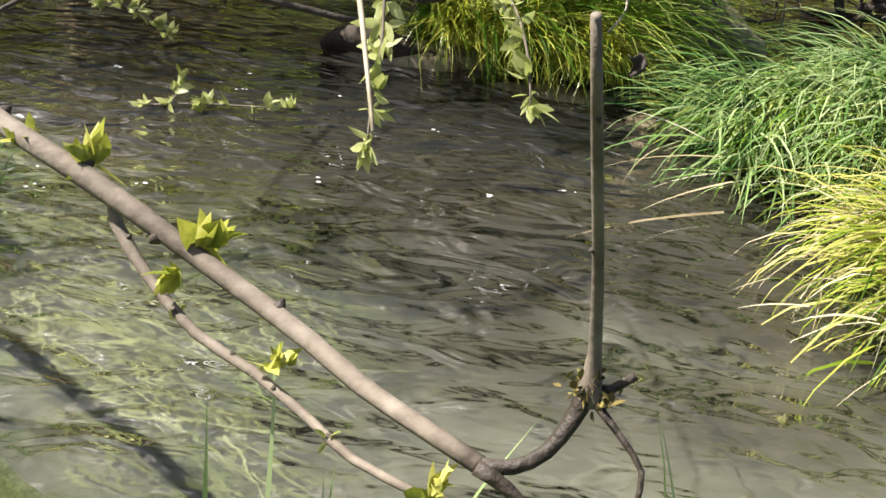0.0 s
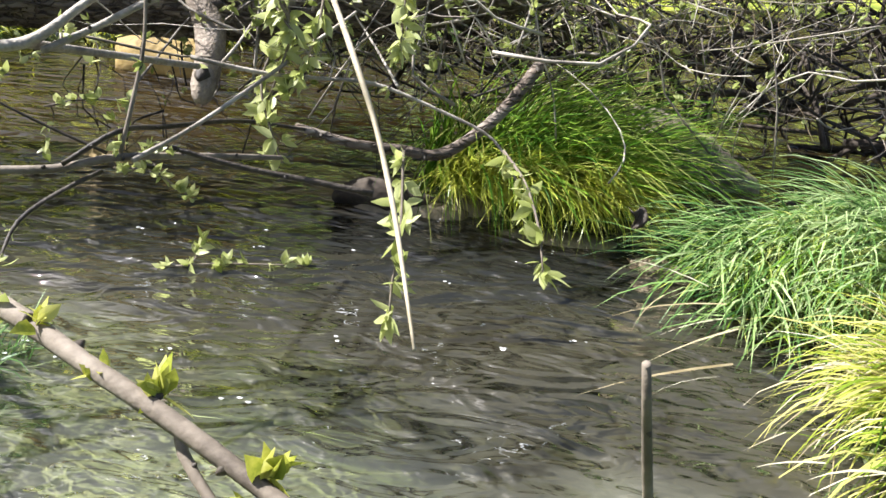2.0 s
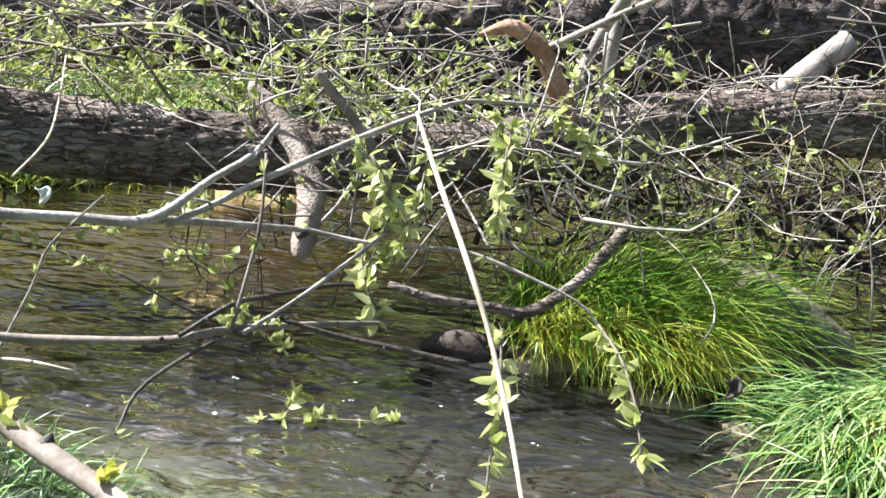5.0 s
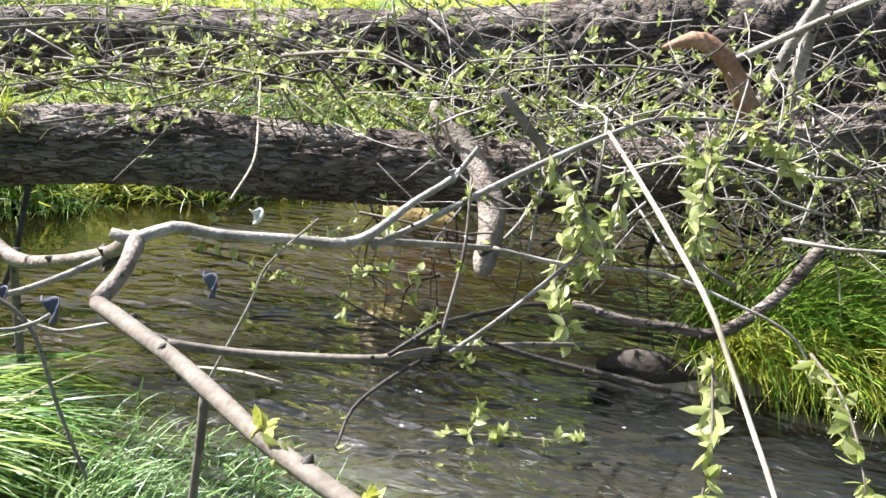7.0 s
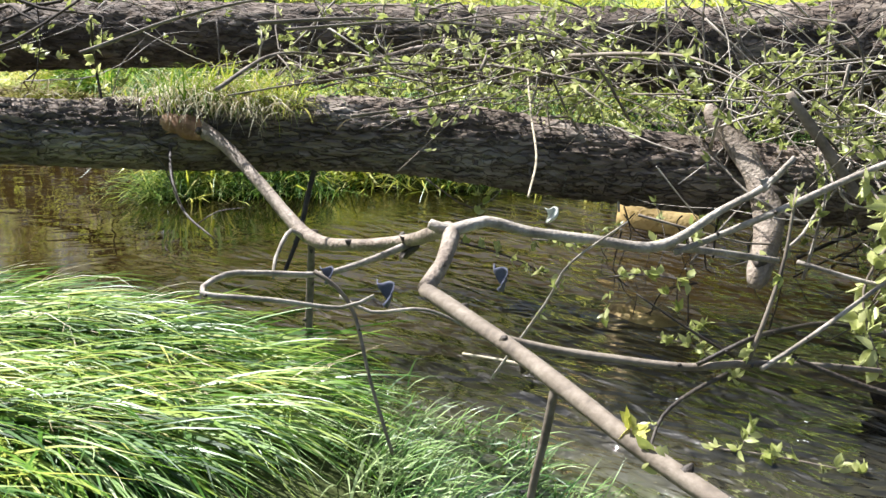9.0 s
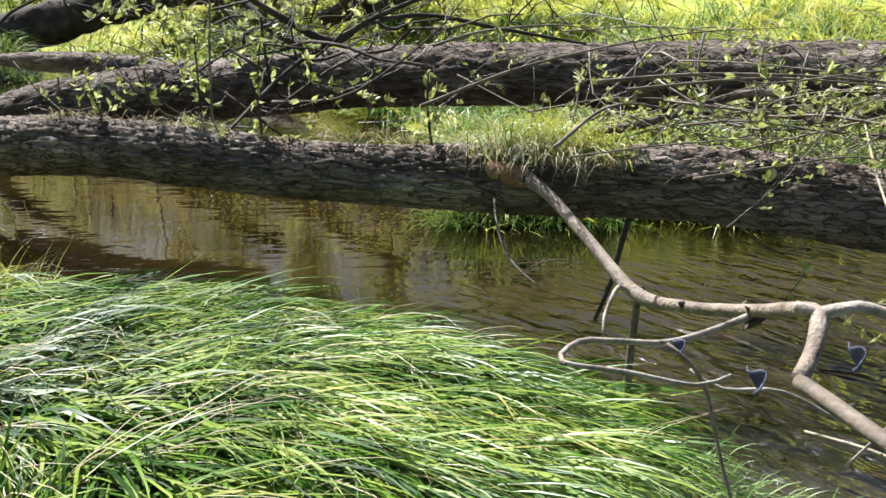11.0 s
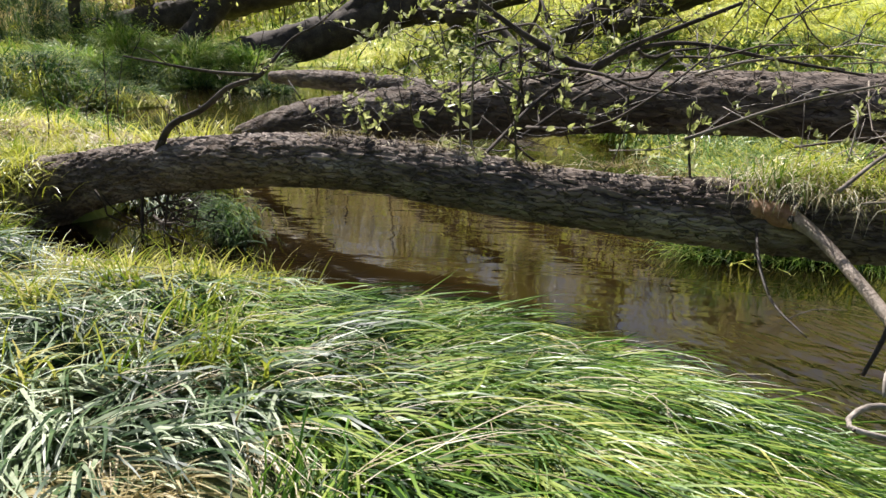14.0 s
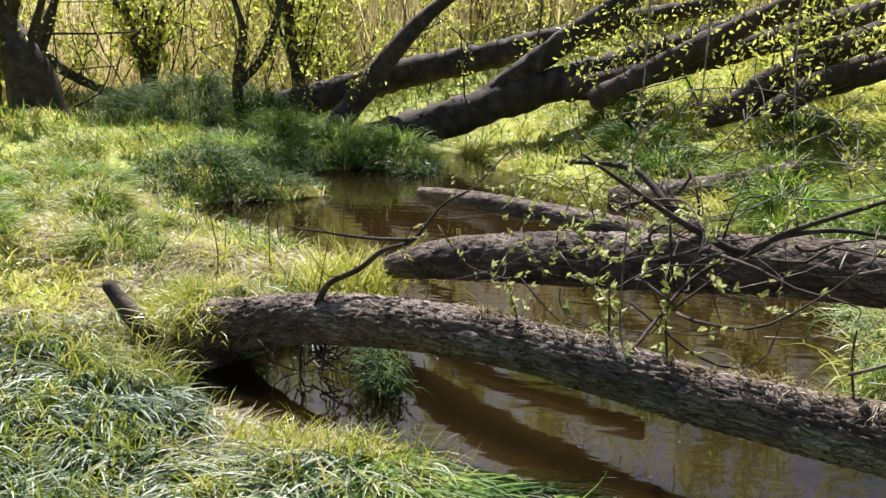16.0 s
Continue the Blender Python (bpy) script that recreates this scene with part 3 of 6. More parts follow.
blades("grass_tufts", p, tuft_headings(p, who, 0.2, 0.8, 218, 0.6, 0.5), (0.15, 0.4), (0.008, 0.015), (0.6, 1.35), (0.5, 1.6), GRASS_YELLOW,
       "fresh yellow-green blades standing among the sedge", seed=219, segs=4)
p, who = clumped(1100, 12, 0.03, 20, -5.8, -2.0, -0.5, 1.9, dmin=0.12)
blades("straw", p, tuft_headings(p, who, 0.2, 0.5, 20, 0.4), (0.25, 0.6), (0.004, 0.009), (0.2, 0.8), (0.5, 1.3), STRAW,
       "pale dead blades among the flattened grass", "straw", seed=20)
# short grass where one stands to look over the stream
p, who = clumped(5000, 12, 0.04, 120, -2.4, 3.0, -2.2, 0.1, dmin=0.0)
blades("grass_bank", p, tuft_headings(p, who, 1.2, 1.0, 121, 0.6, 0.4), (0.15, 0.4), (0.006, 0.011), (0.4, 1.2), (1.0, 2.2), GRASS,
       "short green grass on the near bank", seed=122)
# mat on the eastern bank
p, who = clumped(5600, 16, 0.035, 21, 0.81, 2.8, 2.24, 3.05, zmin=0.02)
blades("grass_mat", p, tuft_headings(p, who, 3.7, 0.5, 22, 0.6, 0.3), (0.26, 0.56), (0.007, 0.014), (0.3, 0.9), (0.8, 1.7), GRASS_BLUE,
       "thick green grass hanging over the water", seed=23, segs=5)
p, who = clumped(4000, 16, 0.03, 121, 0.79, 2.4, 2.28, 3.0, zmin=0.02)
blades("grass_mat", p, tuft_headings(p, who, 4.1, 0.5, 122, 0.5, 0.35), (0.2, 0.42), (0.006, 0.012), (0.3, 0.8), (0.8, 1.7), TUSSOCK,
       "yellowing fringe of the hanging grass", seed=123, segs=5)
p, who = clumped(4200, 16, 0.03, 24, 1.0, 2.4, 1.25, 2.2, zmin=0.02)
keep = ~((p[:, 0] < 1.1) & (p[:, 1] > 1.8))
p, who = p[keep], who[keep]
blades("grass_mat", p, tuft_headings(p, who, 3.9, 0.6, 25, 0.7, 0.4), (0.2, 0.46), (0.007, 0.013), (0.2, 0.95), (1.1, 2.5), GRASS_YELLOW,
       "yellow-green grass drooping into the stream", seed=26, segs=5)
p, who = clumped(1100, 12, 0.03, 124, 1.0, 2.4, 1.25, 1.9, zmin=0.02)
blades("straw", p, tuft_headings(p, who, 3.9, 0.8, 125, 0.7, 0.5), (0.2, 0.42), (0.005, 0.010), (0.2, 0.9), (1.1, 2.5), STRAW,
       "bleached blades among the drooping grass", "straw", seed=126, segs=5)
# tussock in the stream, swept over by the current
g0 = np.random.default_rng(27)
n = 120
who = np.repeat(np.arange(n), 16)
ra, rr = g0.uniform(0, 6.28, n), np.sqrt(g0.uniform(0, 1, n))
cx, cy = 0.12 + 0.38 * rr * np.cos(ra), 3.30 + 0.26 * rr * np.sin(ra)
p = np.stack([cx[who] + g0.normal(0, 0.025, len(who)), cy[who] + g0.normal(0, 0.025, len(who)), 0.02 + 0.13 * (1 - rr[who] ** 2)], 1)
way = (np.arctan2(cy - 3.42, cx + 0.12) * 0.35 + g0.normal(-0.15, 0.4, n))[who] + g0.normal(0, 0.25, len(who))
blades("tussock", p, way, (0.36, 0.84), (0.006, 0.012), (0.55, 1.35), (1.0, 2.3), TUSSOCK, "green grass tussock standing in the stream", seed=28, segs=6)
# lime blades in front paint the sunlit side of the tussock
n = 120
who = np.repeat(np.arange(n), 16)
cx, cy = g0.uniform(-0.15, 0.42, n), g0.uniform(2.94, 3.12, n)
p = np.stack([cx[who] + g0.normal(0, 0.02, len(who)), cy[who] + g0.normal(0, 0.02, len(who)), 0.10 + 0.0 * who], 1)
blades("tussock", p, g0.normal(-0.8, 0.6, n)[who] + g0.normal(0, 0.25, len(who)), (0.2, 0.45), (0.006, 0.012), (0.4, 1.2), (1.0, 2.2), GRASS_LIME,
       "outer blades of the tussock, yellowed as if sunlit", seed=30, segs=5)
def hummock(at, rx, ry, h, n, length, width, mat, label, seed, lean=0.0):
    """A mop of grass: blades that spring from a dome and fall outwards."""
    g = np.random.default_rng(seed)
    a, r = g.uniform(0, 2 * np.pi, n // 14), np.sqrt(g.uniform(0, 1, n // 14))
    who = np.repeat(np.arange(n // 14), 14)
    x, y = at[0] + rx * r * np.cos(a), at[1] + ry * r * np.sin(a)
    x, y = x[who] + g.normal(0, 0.06 * rx, len(who)), y[who] + g.normal(0, 0.06 * ry, len(who))
    z = ground_height(x, y) + h * np.maximum(1 - r[who] ** 2, 0) * g.uniform(0.75, 1.0, len(who))
    blades("tussock", np.stack([x, y, z], 1), (a + g.normal(lean, 0.4, len(a)))[who] + g.normal(0, 0.35, len(who)), length, width, (0.3, 1.2), (1.4, 2.7), mat, label, seed=seed, segs=4)


for k, (x, y, rx, ry, h, n) in enumerate(((-21.4, -0.6, 1.3, 1.9, 1.1, 3600), (-20.2, 0.9, 1.0, 1.2, 0.75, 2400), (-23.2, -2.4, 1.3, 1.8, 0.8, 2400))):
    hummock((x, y), rx, ry, h, n, (0.3, 0.75), (0.010, 0.018), SEDGE, "big dark sedge hummock on the far bank", 700 + k)
for k, (x, y, rx, ry, h, n) in enumerate(((-18.3, 1.2, 0.7, 0.8, 0.5, 2000), (-17.3, 2.3, 0.7, 0.7, 0.45, 1800), (-16.6, 0.3, 0.6, 0.7, 0.3, 1500), (-16.8, 3.3, 0.5, 0.7, 0.4, 1200))):
    hummock((x, y), rx, ry, h, n, (0.35, 0.8), (0.010, 0.018), TUSSOCK, "green mop of drooping grass above the pool", 720 + k)
for k, (x, y, rx, n) in enumerate(((-12.6, -3.2, 0.6, 1000), (-11.4, -2.2, 0.5, 900), (-14.0, -4.4, 0.8, 1200), (-10.6, -1.6, 0.45, 800), (-9.2, -2.6, 0.5, 900), (-8.8, -1.3, 0.4, 700), (-13.2, -1.9, 0.6, 1000), (-15.5, -2.6, 0.7, 1100))):
    hummock((x, y), rx, rx * 0.8, 0.2, n, (0.25, 0.5), (0.009, 0.018), (TUSSOCK, GRASS_YELLOW)[k % 2], "fresh green mop of grass on the flats", 740 + k)
for k, (x, y, rx, n) in enumerate(((-12.2, 6.3, 0.8, 1000), (-10.4, 6.9, 0.7, 900), (-13.9, 6.7, 0.9, 1000), (-9.2, 6.2, 0.6, 800), (-11.6, 8.2, 0.9, 900), (-8.0, 7.0, 0.6, 800), (-15.6, 7.4, 0.9, 900), (-9.8, 8.6, 0.8, 800))):
    hummock((x, y), rx, rx * 0.7, 0.3, n, (0.3, 0.7), (0.012, 0.026), (GRASS, TUSSOCK)[k % 2], "lush drooping clump of grass on the slope", 760 + k)
# lime flats west of the logs and the far banks
p, who = clumped(52000, 10, 0.06, 31, -22, -6.6, -8, 1.6, dmin=0.0)
blades("grass_flats", p, tuft_headings(p, who, -0.2, 0.9, 32, 1.0, 0.5), (0.12, 0.34), (0.010, 0.022), (0.3, 1.2), (0.7, 1.9), GRASS_LIME,
       "sunlit lime-green grass flats", seed=33, segs=3)
p, who = clumped(22000, 26, 0.10, 34, -22, -9, 3.0, 12, dmin=0.0)
blades("grass_bank", p, tuft_headings(p, who, -1.2, 1.0, 35, 0.8, 0.6), (0.2, 0.6), (0.010, 0.022), (0.2, 1.0), (0.6, 1.6), GRASS_LIME,
       "lime-green grass on the far bank", seed=36, segs=3)
p, who = clumped(17000, 26, 0.10, 234, -9.5, 3, 3.4, 10, dmin=0.0)
blades("grass_bank", p, tuft_headings(p, who, -1.0, 1.0, 235, 0.8, 0.6), (0.2, 0.55), (0.010, 0.022), (0.15, 0.9), (0.5, 1.4), GRASS_LIME,
       "sunlit lime-green grass behind the logs", seed=236, segs=3)
p, who = clumped(12000, 26, 0.10, 134, -9.5, 3, 3.0, 10, dmin=0.0)
blades("grass_bank", p, tuft_headings(p, who, -1.0, 0.9, 135, 0.8, 0.5), (0.25, 0.65), (0.008, 0.018), (0.3, 1.3), (0.8, 2.2), GRASS_BLUE,
       "silvery green grass on the far bank", seed=136, segs=4)
p = scatter(22000, -45, 6, 8, 32, 37, dmin=0.0)
blades("meadow", p, headings(p, -1.2, 0.8, 38, 0.8), (0.3, 0.6), (0.03, 0.06), (0.15, 0.8), (0.3, 1.2), GRASS_LIME,
       "bright sunlit meadow grass beyond the stream", seed=39, segs=3)
p = scatter(14000, -45, -14, -24, 10, 40, dmin=0.0)
blades("meadow", p, headings(p, -0.2, 0.8, 41, 0.8), (0.3, 0.6), (0.02, 0.05), (0.6, 1.4), (0.8, 2.0), GRASS,
       "green meadow grass far along the stream", seed=42, segs=3)


# broad fresh blades behind the log's end
g0 = np.random.default_rng(170)
n = 420
p = np.stack([-7.4 + g0.normal(0, 0.22, n), 0.66 + g0.normal(0, 0.2, n), 0.2 + 0 * g0.normal(0, 1, n)], 1)
blades("grass_tufts", p, g0.uniform(-3.1, 3.1, n), (0.3, 0.55), (0.012, 0.022), (0.8, 1.45), (0.4, 1.6), GRASS_LIME, "broad fresh yellow-green blades behind the log", seed=171, segs=5)
# brown dead matter under the flattened grass
p, who = clumped(1000, 30, 0.07, 172, -5.6, -2.3, -0.8, 1.5, dmin=0.15)
blades("straw", p, tuft_headings(p, who, 0.3, 0.6, 173, 0.5, 0.6), (0.1, 0.35), (0.006, 0.012), (0.0, 0.5), (0.2, 0.9), REED, "brown dead blades showing through the flattened grass", "straw", seed=174)
n = 600
p = np.stack([-6.75 + g0.normal(0, 0.18, n), -0.62 + g0.normal(0, 0.14, n), 0.26 + g0.normal(0, 0.05, n)], 1)
blades("grass_tufts", p, g0.uniform(-2.2, 1.6, n), (0.2, 0.42), (0.007, 0.013), (0.4, 1.3), (1.0, 2.4), GRASS_LIME, "yellow-green grass over the buried end of the log", seed=176)
p, who = clumped(6500, 50, 0.12, 178, -10.0, -6.9, -1.5, 0.4, dmin=0.0)
blades("straw", p, tuft_headings(p, who, -0.2, 1.0, 179, 0.8, 0.5), (0.12, 0.3), (0.007, 0.014), (0.0, 0.7), (0.4, 1.4), STRAW, "bleached flattened grass beside the pool", "straw", seed=180, segs=3)
# drooping grass in dark sedge colour, which adds to the shade under the log
n = 420
p = np.stack([-6.0 + g0.normal(0, 0.2, n), 0.56 + g0.normal(0, 0.08, n), 0.09 + g0.normal(0, 0.03, n)], 1)
blades("tussock", p, g0.uniform(-2.4, 0.6, n), (0.18, 0.36), (0.006, 0.012), (0.2, 1.0), (1.2, 2.4), SEDGE, "drooping sedge under the log's end, dark to deepen the shade", seed=181)
# taller dark tussocks scattered over the flats
p, who = clumped(6500, 90, 0.13, 150, -17, -7.2, -6, 0.9, dmin=0.1)
blades("grass_tufts", p, tuft_headings(p, who, 0.0, 0.6, 151, 0.8, 1.2), (0.25, 0.5), (0.008, 0.016), (0.6, 1.45), (1.2, 2.6), GRASS,
       "darker grass tufts standing on the flats", seed=152, segs=4)
# weed under the shallows, sparse blades above it
p = scatter(1500, -2.2, -0.3, 0.7, 1.9, 43, dmin=-0.9, dmax=-0.02)
p[:, 2] = np.random.default_rng(44).uniform(-0.09, -0.02, len(p))
blades("submerged_weed", p, headings(p, -0.4, 0.3, 45, 0.3), (0.15, 0.5), (0.004, 0.010), (-0.05, 0.08), (-0.1, 0.12), WEED,
       "pale green weed streaming under the water", "weed", seed=46)
p, who = clumped(1500, 12, 0.04, 47, -1.95, -1.05, 1.2, 1.9, dmin=-0.4, dmax=0.2)
p[:, 2] = np.maximum(p[:, 2], -0.05)
blades("grass_tufts", p, headings(p, -0.1, 0.7, 48, 0.6), (0.08, 0.24), (0.005, 0.010), (0.5, 1.4), (0.6, 1.8), GRASS_BLUE,
       "fresh grass blades standing in the shallows", seed=49)
p = scatter(6000, -5.8, -4.3, -0.8, 0.6, 50, dmin=-0.05)
p[:, 2] = np.maximum(p[:, 2], -0.01)
blades("straw", p, headings(p, 0.3, 1.2, 51, 0.8), (0.08, 0.25), (0.004, 0.008), (0.0, 0.5), (0.2, 0.9), STRAW,
       "pale flattened straw at the water's edge", "straw", seed=52)
p = scatter(1000, -5.5, -4.2, -0.6, 0.6, 350, dmin=0.06, dmax=0.6)
p[:, 2] = np.maximum(p[:, 2], -0.01)
blades("grass_tufts", p, headings(p, 0.2, 1.4, 351, 0.8), (0.10, 0.30), (0.006, 0.012), (0.5, 1.35), (0.4, 1.8), GRASS_LIME,
       "yellow-green blades standing in the straw by the pool", seed=352)
# bleached blades at the mat's edge and a few broad blades close by
g0 = np.random.default_rng(58)
n = 22
p = np.stack([g0.uniform(0.55, 1.1, n), g0.uniform(1.35, 2.4, n), g0.uniform(0.05, 0.16, n)], 1)
blades("straw", p, g0.normal(3.7, 0.6, n), (0.15, 0.4), (0.004, 0.008), (-0.2, 0.5), (0.2, 0.9), STRAW, "bleached blades trailing from the mat into the water", "straw", seed=59)
p = np.array([(-0.16, 0.56, 0.16), (-0.03, 0.47, 0.24), (-0.02, 0.46, 0.22), (0.03, 0.46, 0.22), (0.31, 0.52, 0.22), (0.33, 0.50, 0.26), (-0.09, 0.5, 0.2)])
blades("reed_blades", p, np.array([1.6, 1.2, 1.8, 0.6, 2.2, 2.6, 1.4]), (0.2, 0.32), (0.006, 0.009), (1.2, 1.5), (0.0, 0.3), GRASS_BLUE, "broad green reed blades standing close by", "reeds", seed=60)
# grass on and behind the logs
g0 = np.random.default_rng(60)
n = 620
s = g0.beta(2, 2, n)
p = np.stack([-3.08 + s * 0.42 + g0.normal(0, 0.05, n), 1.98 + s * 0.3 + g0.normal(0, 0.07, n), 0.80 + g0.normal(0, 0.03, n)], 1)
blades("grass_tuft", p, g0.uniform(-1.8, 0.4, n), (0.10, 0.30), (0.004, 0.008), (0.4, 1.3), (1.2, 2.6), GRASS_YELLOW, "grass growing on top of the log", seed=61)
n = 520
p = np.stack([-2.95 + g0.normal(0, 0.16, n), 2.1 + g0.normal(0, 0.1, n), 0.80 + g0.normal(0, 0.02, n)], 1)
blades("straw", p, g0.uniform(-1.6, 0.2, n), (0.10, 0.28), (0.003, 0.007), (0.3, 1.2), (1.4, 2.6), STRAW, "dry straw drooping over the log", "straw", seed=62)
p = np.concatenate([scatter(2400, -4.75, -3.9, 3.0, 4.2, 63, dmin=-0.15, dmax=0.7), scatter(300, -3.9, -3.2, 3.6, 5.2, 163, dmin=0.0, dmax=0.8)])
blades("grass_bank", p, headings(p, -1.3, 0.5, 64, 0.5), (0.25, 0.5), (0.004, 0.009), (0.3, 1.2), (1.2, 2.4), GRASS,
       "green grass drooping from the far bank into the water", seed=65)
n = 3200
s = g0.uniform(0, 1, n)
p = np.stack([-2.7 + s * 2.3, 2.95 + s * 0.8 + g0.normal(0, 0.16, n), 0.62 + g0.normal(0, 0.05, n)], 1)
blades("grass_bank", p, g0.uniform(-2.6, 0.3, n), (0.2, 0.42), (0.003, 0.007), (0.5, 1.3), (1.0, 2.2), SEDGE,
       "green grass growing between the two logs", seed=66)
# dead straw whose pale clumps double as overbright sunlit patches
p, who = clumped(16000, 60, 0.14, 80, -14, -6.6, -5, 1.2, dmin=0.0)
blades("straw", p, tuft_headings(p, who, -0.2, 1.2, 81, 0.8, 0.6), (0.15, 0.35), (0.008, 0.018), (0.1, 0.9), (0.6, 1.6), STRAW,
       "pale dead grass and blown-out bright patches on the flats", "straw", seed=82, segs=3)
# bark litter, moss and straw along the top of the log
n = 900
s = np.repeat(g0.uniform(0, 1, 18), 50) + g0.normal(0, 0.02, n)
p = np.stack([-4.9 + 2.0 * s, 0.80 + 1.28 * s + g0.normal(0, 0.035, n), 0.775 + 0.03 * s + 0.02 * np.sin(s * 20)], 1)
blades("litter", p, g0.uniform(0, 6.28, n), (0.02, 0.09), (0.003, 0.008), (-0.1, 0.9), (0.2, 1.4), MOSS, "brown moss and litter on top of the log", "litter", seed=79, segs=3)
n = 220
s = np.repeat(g0.uniform(0, 1, 11), 20) + g0.normal(0, 0.015, n)
p = np.stack([-4.9 + 2.0 * s, 0.80 + 1.28 * s + g0.normal(0, 0.03, n), 0.785 + 0.03 * s], 1)
blades("straw", p, g0.uniform(-2.2, 0.6, n), (0.04, 0.2), (0.002, 0.005), (0.0, 1.0), (0.6, 2.2), STRAW, "dry straw caught along the log", "straw", seed=78, segs=3)
# lime tufts on the log ends and dark tussocks under the far trees
p = scatter(2500, -7.4, -5.9, -1.2, 1.0, 67, dmin=0.03)
blades("grass_tufts", p, headings(p, -0.6, 1.0, 68, 0.8), (0.15, 0.42), (0.004, 0.008), (0.6, 1.4), (0.8, 2.0), GRASS_YELLOW,
       "bright grass tufts at the log's end", seed=69)
p, who = clumped(9000, 40, 0.12, 70, -21, -13.3, -1.5, 4.2, dmin=0.0, dmax=1.6)
p2, who2 = clumped(4500, 60, 0.2, 75, -19, -13, -3.5, 0.8, dmin=0.1)
blades("tussock", p2, tuft_headings(p2, who2, 0.0, 0.7, 76, 0.8, 0.9), (0.22, 0.45), (0.009, 0.016), (0.2, 0.9), (1.2, 2.6), GRASS,
       "green hummocks of drooping grass", seed=77)
blades("tussock", p, tuft_headings(p, who, 0.0, 1.5, 71, 0.8, 0.8), (0.3, 0.65), (0.012, 0.024), (0.3, 1.1), (1.2, 2.6), SEDGE,
       "dark drooping grass tussocks on the far bank", seed=72)


# ---- fallen trunks ----
def log(name, points, label, ridge=0.13, sides=110, step=0.016, mat=BARK):
    base = tagged(new(name), label, "fallen log")
    limb("trunk", points, mat, base, step=step, sides=sides, rough=0.07, freq=4, ridge=ridge)
    return base


log("fallen_log", [(-6.80, -0.60, -0.10, 0.30), (-6.68, -0.48, 0.16, 0.24), (-6.45, -0.25, 0.30, 0.18), (-5.95, 0.18, 0.46, 0.155), (-4.85, 0.82, 0.655, 0.135), (-3.75, 1.57, 0.645, 0.125),
                   (-3.0, 2.04, 0.69, 0.135), (-2.35, 2.55, 0.72, 0.14), (-1.63, 2.88, 0.68, 0.14), (-0.8, 3.17, 0.69, 0.135), (-0.3, 3.3, 0.77, 0.13), (0.1, 3.45, 0.88, 0.13), (0.45, 3.55, 0.94, 0.13), (1.5, 3.9, 1.02, 0.13), (2.6, 4.2, 1.1, 0.12)],
    "long grey-brown willow log lying across the stream")
log("fallen_log", [(-7.3, 0.95, 0.42, 0.10), (-6.6, 1.35, 0.63, 0.16), (-5.5, 2.05, 0.82, 0.175), (-4.1, 2.95, 1.0, 0.165), (-1.6, 4.1, 1.11, 0.20), (-0.6, 4.5, 1.20, 0.32), (0.6, 4.95, 1.30, 0.40), (3.0, 5.9, 1.5, 0.40)],
    "second willow log behind the first, bark darkened for shade", sides=64, step=0.03, mat=BARK_SHADED)
log("fallen_log", [(-8.7, 1.55, 0.78, 0.05), (-8.2, 1.75, 0.80, 0.08), (-7.5, 2.05, 0.82, 0.085), (-6.7, 2.5, 0.80, 0.085), (-6.3, 2.7, 0.78, 0.08)],
    "thin bare log end behind the second log", sides=36, step=0.03)


log("fallen_log", [(-11.9, 5.3, 0.05, 0.16), (-11.2, 5.9, 0.16, 0.21), (-10.6, 6.6, 0.36, 0.22), (-10.2, 7.3, 0.58, 0.2)],
    "weathered grey log half sunk in the slope", sides=40, step=0.04)


# ---- leaves, twigs and branches ----
def far_leaves(name, places, ways, sizes, seed, parent):
    """Leaves of far crowns, each folded along its middle."""
    g = np.random.default_rng(seed)
    p, w, s = np.array(places), np.array(ways, float), np.array(sizes)[:, None]
    w /= np.linalg.norm(w, axis=1)[:, None] + 1e-9
    side = np.cross(w, g.normal(size=w.shape))
    side /= np.linalg.norm(side, axis=1)[:, None] + 1e-9
    up = np.cross(side, w)
    v = np.stack([p, p + w * s * 0.5 + side * s * 0.2 + up * s * 0.08, p + w * s, p + w * s * 0.5 - side * s * 0.2 + up * s * 0.08], 1).reshape(-1, 3)
    k = np.arange(len(p))[:, None] * 4
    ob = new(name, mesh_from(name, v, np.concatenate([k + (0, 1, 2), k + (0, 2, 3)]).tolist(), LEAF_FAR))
    ob.parent = parent
    return tagged(ob, kind="stuff")


def leaf_data(places, ways, sizes, seed, slim=0.24):
    """Folded, curved leaves: one at each place, pointing along its way."""
    g = np.random.default_rng(seed)
    verts, faces = [], []
    for p, w, s in zip(places, ways, sizes):
        w = np.array(w, float)
        w /= np.linalg.norm(w) + 1e-9
        side = np.cross(w, g.normal(size=3))
        side /= np.linalg.norm(side) + 1e-9
        up = np.cross(side, w)
        wd = s * slim * g.uniform(0.8, 1.25)
        curl = g.uniform(-0.1, 0.35) * s
        k = len(verts)
        for t, half, lift in ((0.0, 0.04, 0.0), (0.3, 0.85, 0.1), (0.62, 0.75, 0.25)):
            c = p + w * s * t - up * curl * t * t
            verts += [c - side * wd * half + up * wd * 0.28 * half, c, c + side * wd * half + up * wd * 0.28 * half]
        verts.append(p + w * s - up * curl)
        for r in (0, 3):
            faces += [(k + r, k + r + 1, k + r + 4, k + r + 3), (k + r + 1, k + r + 2, k + r + 5, k + r + 4)]
        faces += [(k + 6, k + 7, k + 9), (k + 7, k + 8, k + 9)]
    return verts, faces


